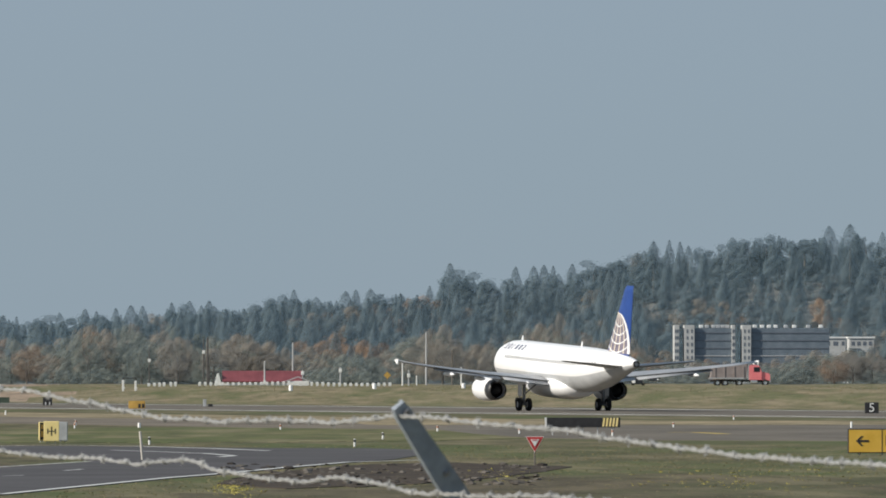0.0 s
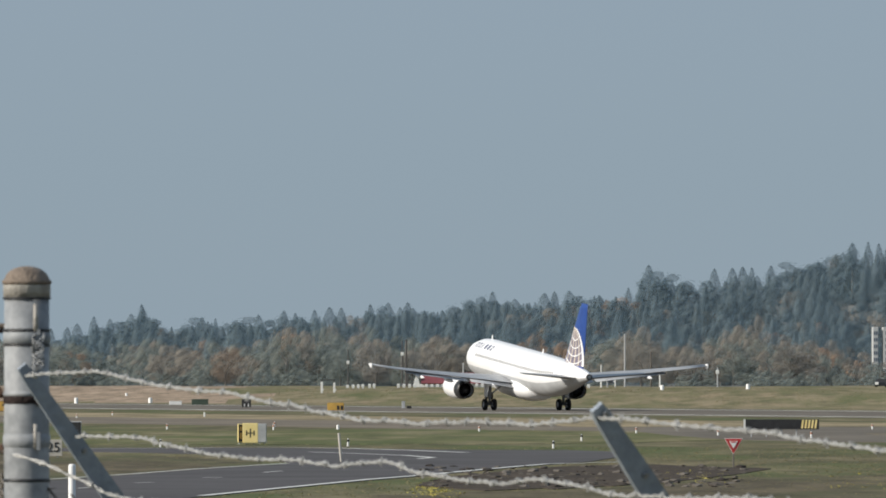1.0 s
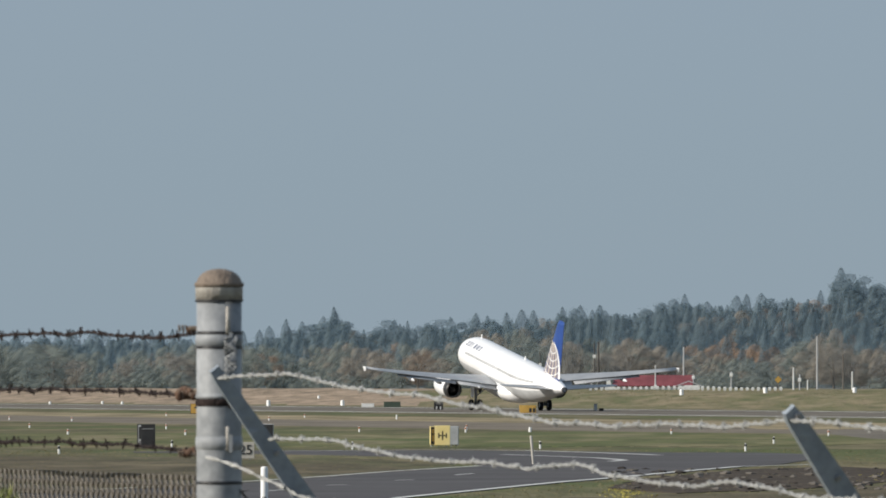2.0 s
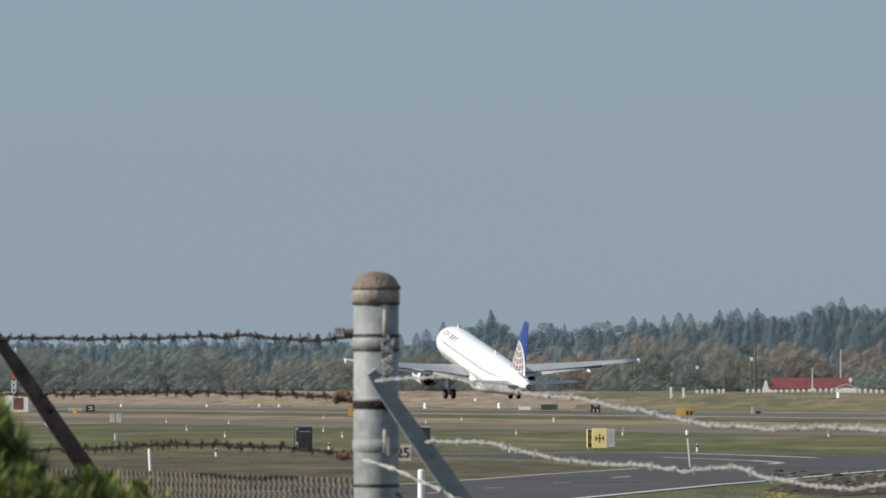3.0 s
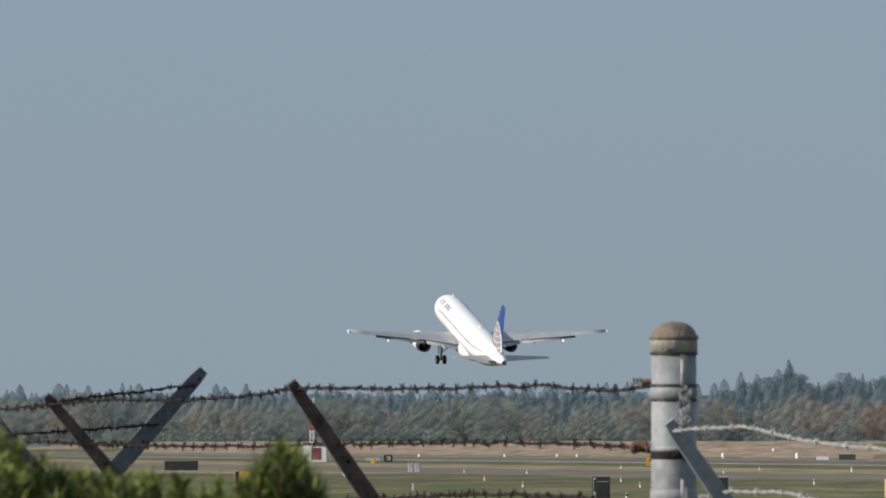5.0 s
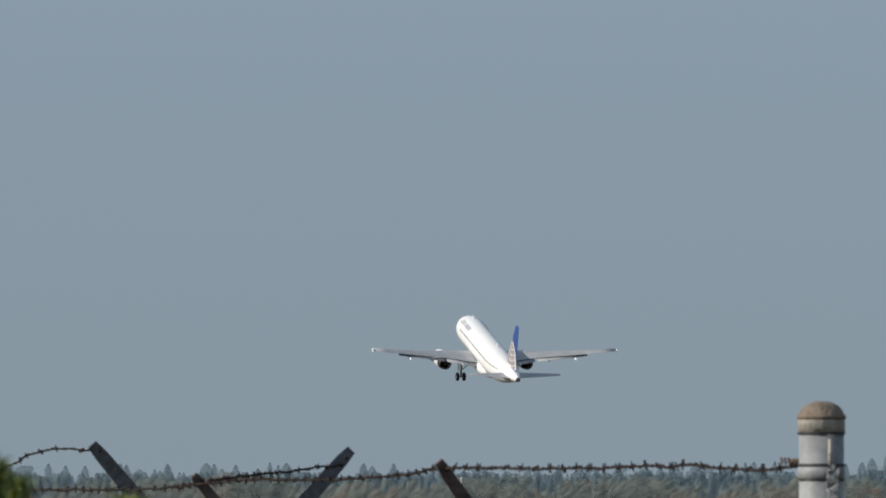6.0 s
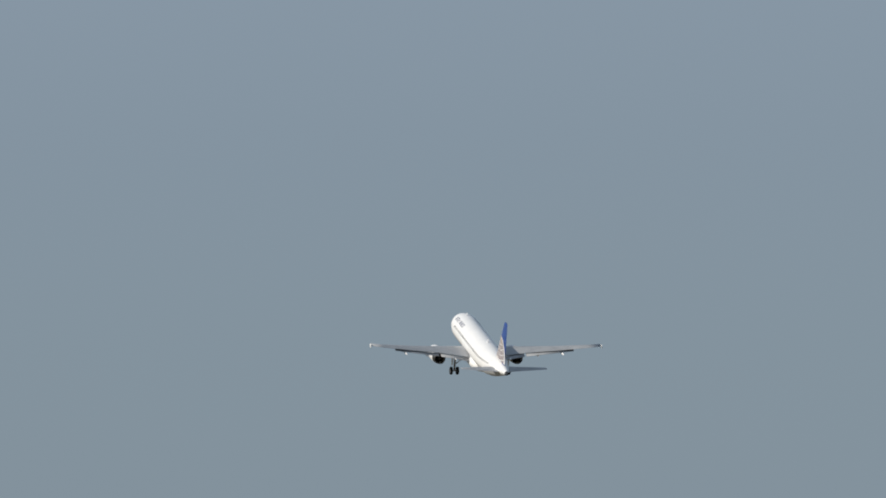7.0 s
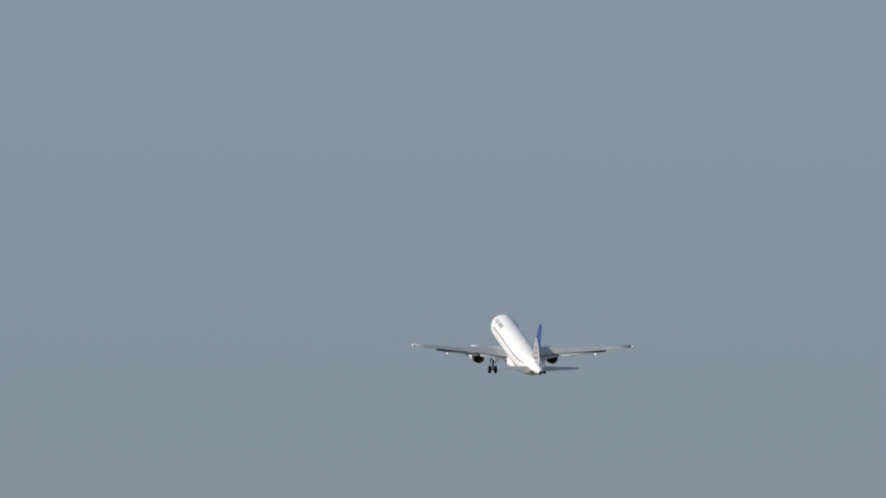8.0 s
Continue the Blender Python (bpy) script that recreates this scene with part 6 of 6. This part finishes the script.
def pick(rng, u, autumn=0.05):
    r = rng.random()
    if u > 260 and r < autumn:
        return M_RUSSET
    return M_BROWN if rng.random() < stand(u) else M_OLIVE


LEAFY = {M_OLIVE: "hazy olive broad-leaved tree", M_BROWN: "half-bare brown autumn tree", M_RUSSET: "russet autumn tree"}


def plant_skyline():
    rng = random.Random(77)
    u = -1480.0
    while u < 2330:
        d = 2900 + rng.uniform(-80, 120)
        k = d / 16958
        x = (u - 784) * k
        z0 = ground_height(x, d)
        v = skyline(u) - 9 + abs(rng.gauss(0, 9)) * (0.3 if rng.random() < 0.35 else 1.0)
        h = max(7.0, EYE + (676 - v) * k - z0)
        if 1215 < u < 1245 or (u > 300 and rng.random() < 0.05):
            m = M_RUSSET if 1215 < u < 1245 else M_BROWN
            tree(x, d - 60, h * 0.97, BROAD_ME[m.name][1], LEAF_TRUNK, LEAFY[m] + " on the skyline", "tree", min(0.8, 16.0 / h), rng.uniform(0, 360))
        else:
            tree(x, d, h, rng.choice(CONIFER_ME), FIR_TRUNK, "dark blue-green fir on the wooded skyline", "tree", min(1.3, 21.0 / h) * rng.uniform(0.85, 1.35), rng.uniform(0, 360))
        u += rng.uniform(11, 40)


plant_skyline()


def plant_belt():
    """The nearer belt of broad-leaved trees."""
    rng = random.Random(78)
    u = -1480.0
    while u < 2330:
        d = 1960 + rng.uniform(-60, 60)
        k = d / 16958
        x = (u - 784) * k
        z0 = ground_height(x, d)
        v = edge_top(u) + rng.uniform(-4, 34)
        if 1685 < u < 2075:
            v = (648 if u < 1935 else 628) + rng.uniform(-8, 10)
        h = EYE + (676 - v) * k - z0
        m = pick(rng, u, 0.04)
        tree(x, d, h, rng.choice(BROAD_ME[m.name]), LEAF_TRUNK, LEAFY[m] + " in the wood's edge", "tree", rng.uniform(0.95, 1.5), rng.uniform(0, 360))
        u += rng.uniform(20, 40)


plant_belt()


def plant_woods():
    """The depth of the woods behind: firs up the slope, mixed broad-leaved trees lower down."""
    rng = random.Random(79)
    kinds = {m: ([], []) for m in (M_CONIFER, M_OLIVE, M_BROWN, M_RUSSET)}

    def add(m, vf, x, y, z, sx, sz):
        a = rng.uniform(0, 6.28)
        c, s = math.cos(a) * sx, math.sin(a) * sx
        v, f = kinds[m]
        b = len(v)
        v.extend((x + p[0] * c - p[1] * s, y + p[0] * s + p[1] * c, z + p[2] * sz) for p in vf[0])
        f.extend(tuple(b + i for i in t) for t in vf[1])

    # mounds of broad-leaved trees along the wood's edge, lower ones in front
    for d, drop, gap in ((1990, 14, 30), (2040, 4, 28), (2100, -4, 28), (2170, -10, 34)):
        k = d / 16958
        u = -1480.0
        while u < 2330:
            x, y = (u - 784) * k, d + rng.uniform(-25, 25)
            z0 = ground_height(x, y)
            v = max(edge_top(u) + drop + rng.uniform(-10, 14), skyline(u) + 8)
            if 1685 < u < 2075:
                v = rng.uniform(630, 652) if u < 1935 else rng.uniform(612, 634)
            h = EYE + (676 - v) * k - z0
            m = pick(rng, u)
            if h > 2 and not (1685 < u < 2075 and d > 2140):
                if rng.random() < 0.16 and d > 2000:
                    add(M_CONIFER, rng.choice(LIGHT_CONIFERS), x, y, z0, h * rng.uniform(0.9, 1.3), h * 1.04)
                else:
                    add(m, rng.choice(LIGHT_BROADS), x, y, z0, min(h, 9) * rng.uniform(1.0, 1.6), h)
            u += rng.uniform(gap * 0.6, gap * 1.4)
    # firs behind the edge and up the slope, with autumn trees among them
    for d in (2240, 2320, 2400, 2480, 2550, 2610, 2670, 2730, 2790, 2850, 2910, 2985):
        k = d / 16958
        u = -1480.0
        while u < 2330:
            x, y = (u - 784) * k, d + rng.uniform(-30, 30)
            z0 = ground_height(x, y)
            sky_v = skyline(u)
            lim = EYE + (676 - sky_v - 9) * k - z0
            slope = sky_v < 545
            if (d < 2470 and 1675 < u < 2085) or (not slope and d in (2480, 2610, 2670, 2730, 2850)):
                u += rng.uniform(14, 26)
                continue
            if d < 2470:
                h = min(lim, EYE + (676 - rng.uniform(max(sky_v + 8, 535), 616)) * k - z0)
            elif d < 2950:
                h = min(lim, rng.uniform(8, 17))
            else:
                h = lim + rng.uniform(-2.5, 1.2)
            r, autumn = rng.random(), 0.07 + (0.16 if u > 1500 and d < 2720 else 0.0) + (0.12 if d < 2330 and u > 300 else 0.0)
            if h > 3:
                if r < autumn and d < 2900:
                    m = M_RUSSET if r < autumn * 0.3 and u > 300 else M_BROWN if r < autumn * 0.75 else M_OLIVE
                    h = min(h, rng.uniform(9, 14))
                    add(m, rng.choice(LIGHT_BROADS), x, y, z0, h * rng.uniform(0.9, 1.4), h)
                else:
                    add(M_CONIFER, rng.choice(LIGHT_CONIFERS), x, y, z0, min(h, 17) * rng.uniform(1.0, 1.6), h)
            u += rng.uniform(12, 30)
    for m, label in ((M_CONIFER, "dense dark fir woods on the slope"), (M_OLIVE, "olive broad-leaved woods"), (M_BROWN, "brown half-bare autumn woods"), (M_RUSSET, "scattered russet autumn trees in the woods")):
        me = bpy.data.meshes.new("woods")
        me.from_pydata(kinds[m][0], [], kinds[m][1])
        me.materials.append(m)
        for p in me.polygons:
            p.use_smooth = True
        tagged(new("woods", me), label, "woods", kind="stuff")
    # undergrowth along the foot of the wood
    v, f = [], []
    for i in range(330):
        d = rng.uniform(1880, 1960)
        u = rng.uniform(-1500, 2350)
        vf = rng.choice(LIGHT_BROADS)
        s = rng.uniform(1.2, 4.6)
        x = (u - 784) * d / 16958
        z = ground_height(x, d) - 0.4
        b = len(v)
        v.extend((x + q[0] * s * 1.8, d + q[1] * s * 1.8, z + q[2] * s) for q in vf[0])
        f.extend(tuple(b + i for i in t) for t in vf[1])
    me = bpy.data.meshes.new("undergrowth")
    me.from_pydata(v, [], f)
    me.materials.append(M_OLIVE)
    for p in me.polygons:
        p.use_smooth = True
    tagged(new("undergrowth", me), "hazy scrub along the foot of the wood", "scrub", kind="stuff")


plant_woods()


# ---- motion of things ----
def motions():
    walk(airliner, [
        (0.0, pose(37.32, 868.02, 0.00, 2.12, 0.20, 16.25)),
        (0.5, pose(27.35, 902.30, 0.00, 3.50, 0.26, 16.24)),
        (1.0, pose(17.22, 937.30, 0.00, 4.86, 0.16, 16.22)),
        (1.5, pose(6.93, 973.05, 0.01, 6.06, 0.24, 16.20)),
        (2.0, pose(-3.42, 1009.00, 0.06, 7.95, 0.20, 16.17)),
        (3.5, pose(-35.32, 1119.40, 3.12, 11.40, -0.15, 15.90)),
        (4.0, pose(-46.12, 1157.20, 5.48, 13.05, -0.20, 15.80)),
        (5.5, pose(-78.96, 1271.64, 16.48, 14.14, -0.05, 15.45)),
        (6.0, pose(-89.93, 1310.00, 21.38, 14.40, -0.05, 15.42)),
        (6.5, pose(-100.74, 1347.80, 26.79, 14.64, -0.22, 15.40)),
        (7.0, pose(-111.42, 1385.30, 32.25, 14.70, -0.12, 15.37)),
        (7.5, pose(-121.96, 1422.60, 37.72, 14.92, -0.06, 15.34)),
        (8.0, pose(-132.51, 1460.30, 43.18, 15.24, 0.12, 15.31)),
    ])
    for side, parts in flexing_parts.items():
        for piece in parts:
            walk(piece, [(t, pose(0, 0, 0, 0, -side * a, 0)) for t, a in ((0.0, -1.03), (1.0, -0.55), (2.0, 0.1), (3.0, 0.6), (4.0, 0.85), (5.5, 1.08), (8.0, 1.0))])
    rows, car_rows = [], []
    for t in (0.0, 2.0, 4.0, 6.0, 8.0):
        x, y = 92.0 + 7.1 * t, 1500.0
        rows.append((t, pose(x, y, ground_height(x, y))))
        x, y = 76.7 + 7.0 * t, 1510.0
        car_rows.append((t, pose(x, y, ground_height(x, y) + 0.1, 0, 0, 82)))
    walk(dump_truck, rows)
    walk(car, car_rows)


motions()
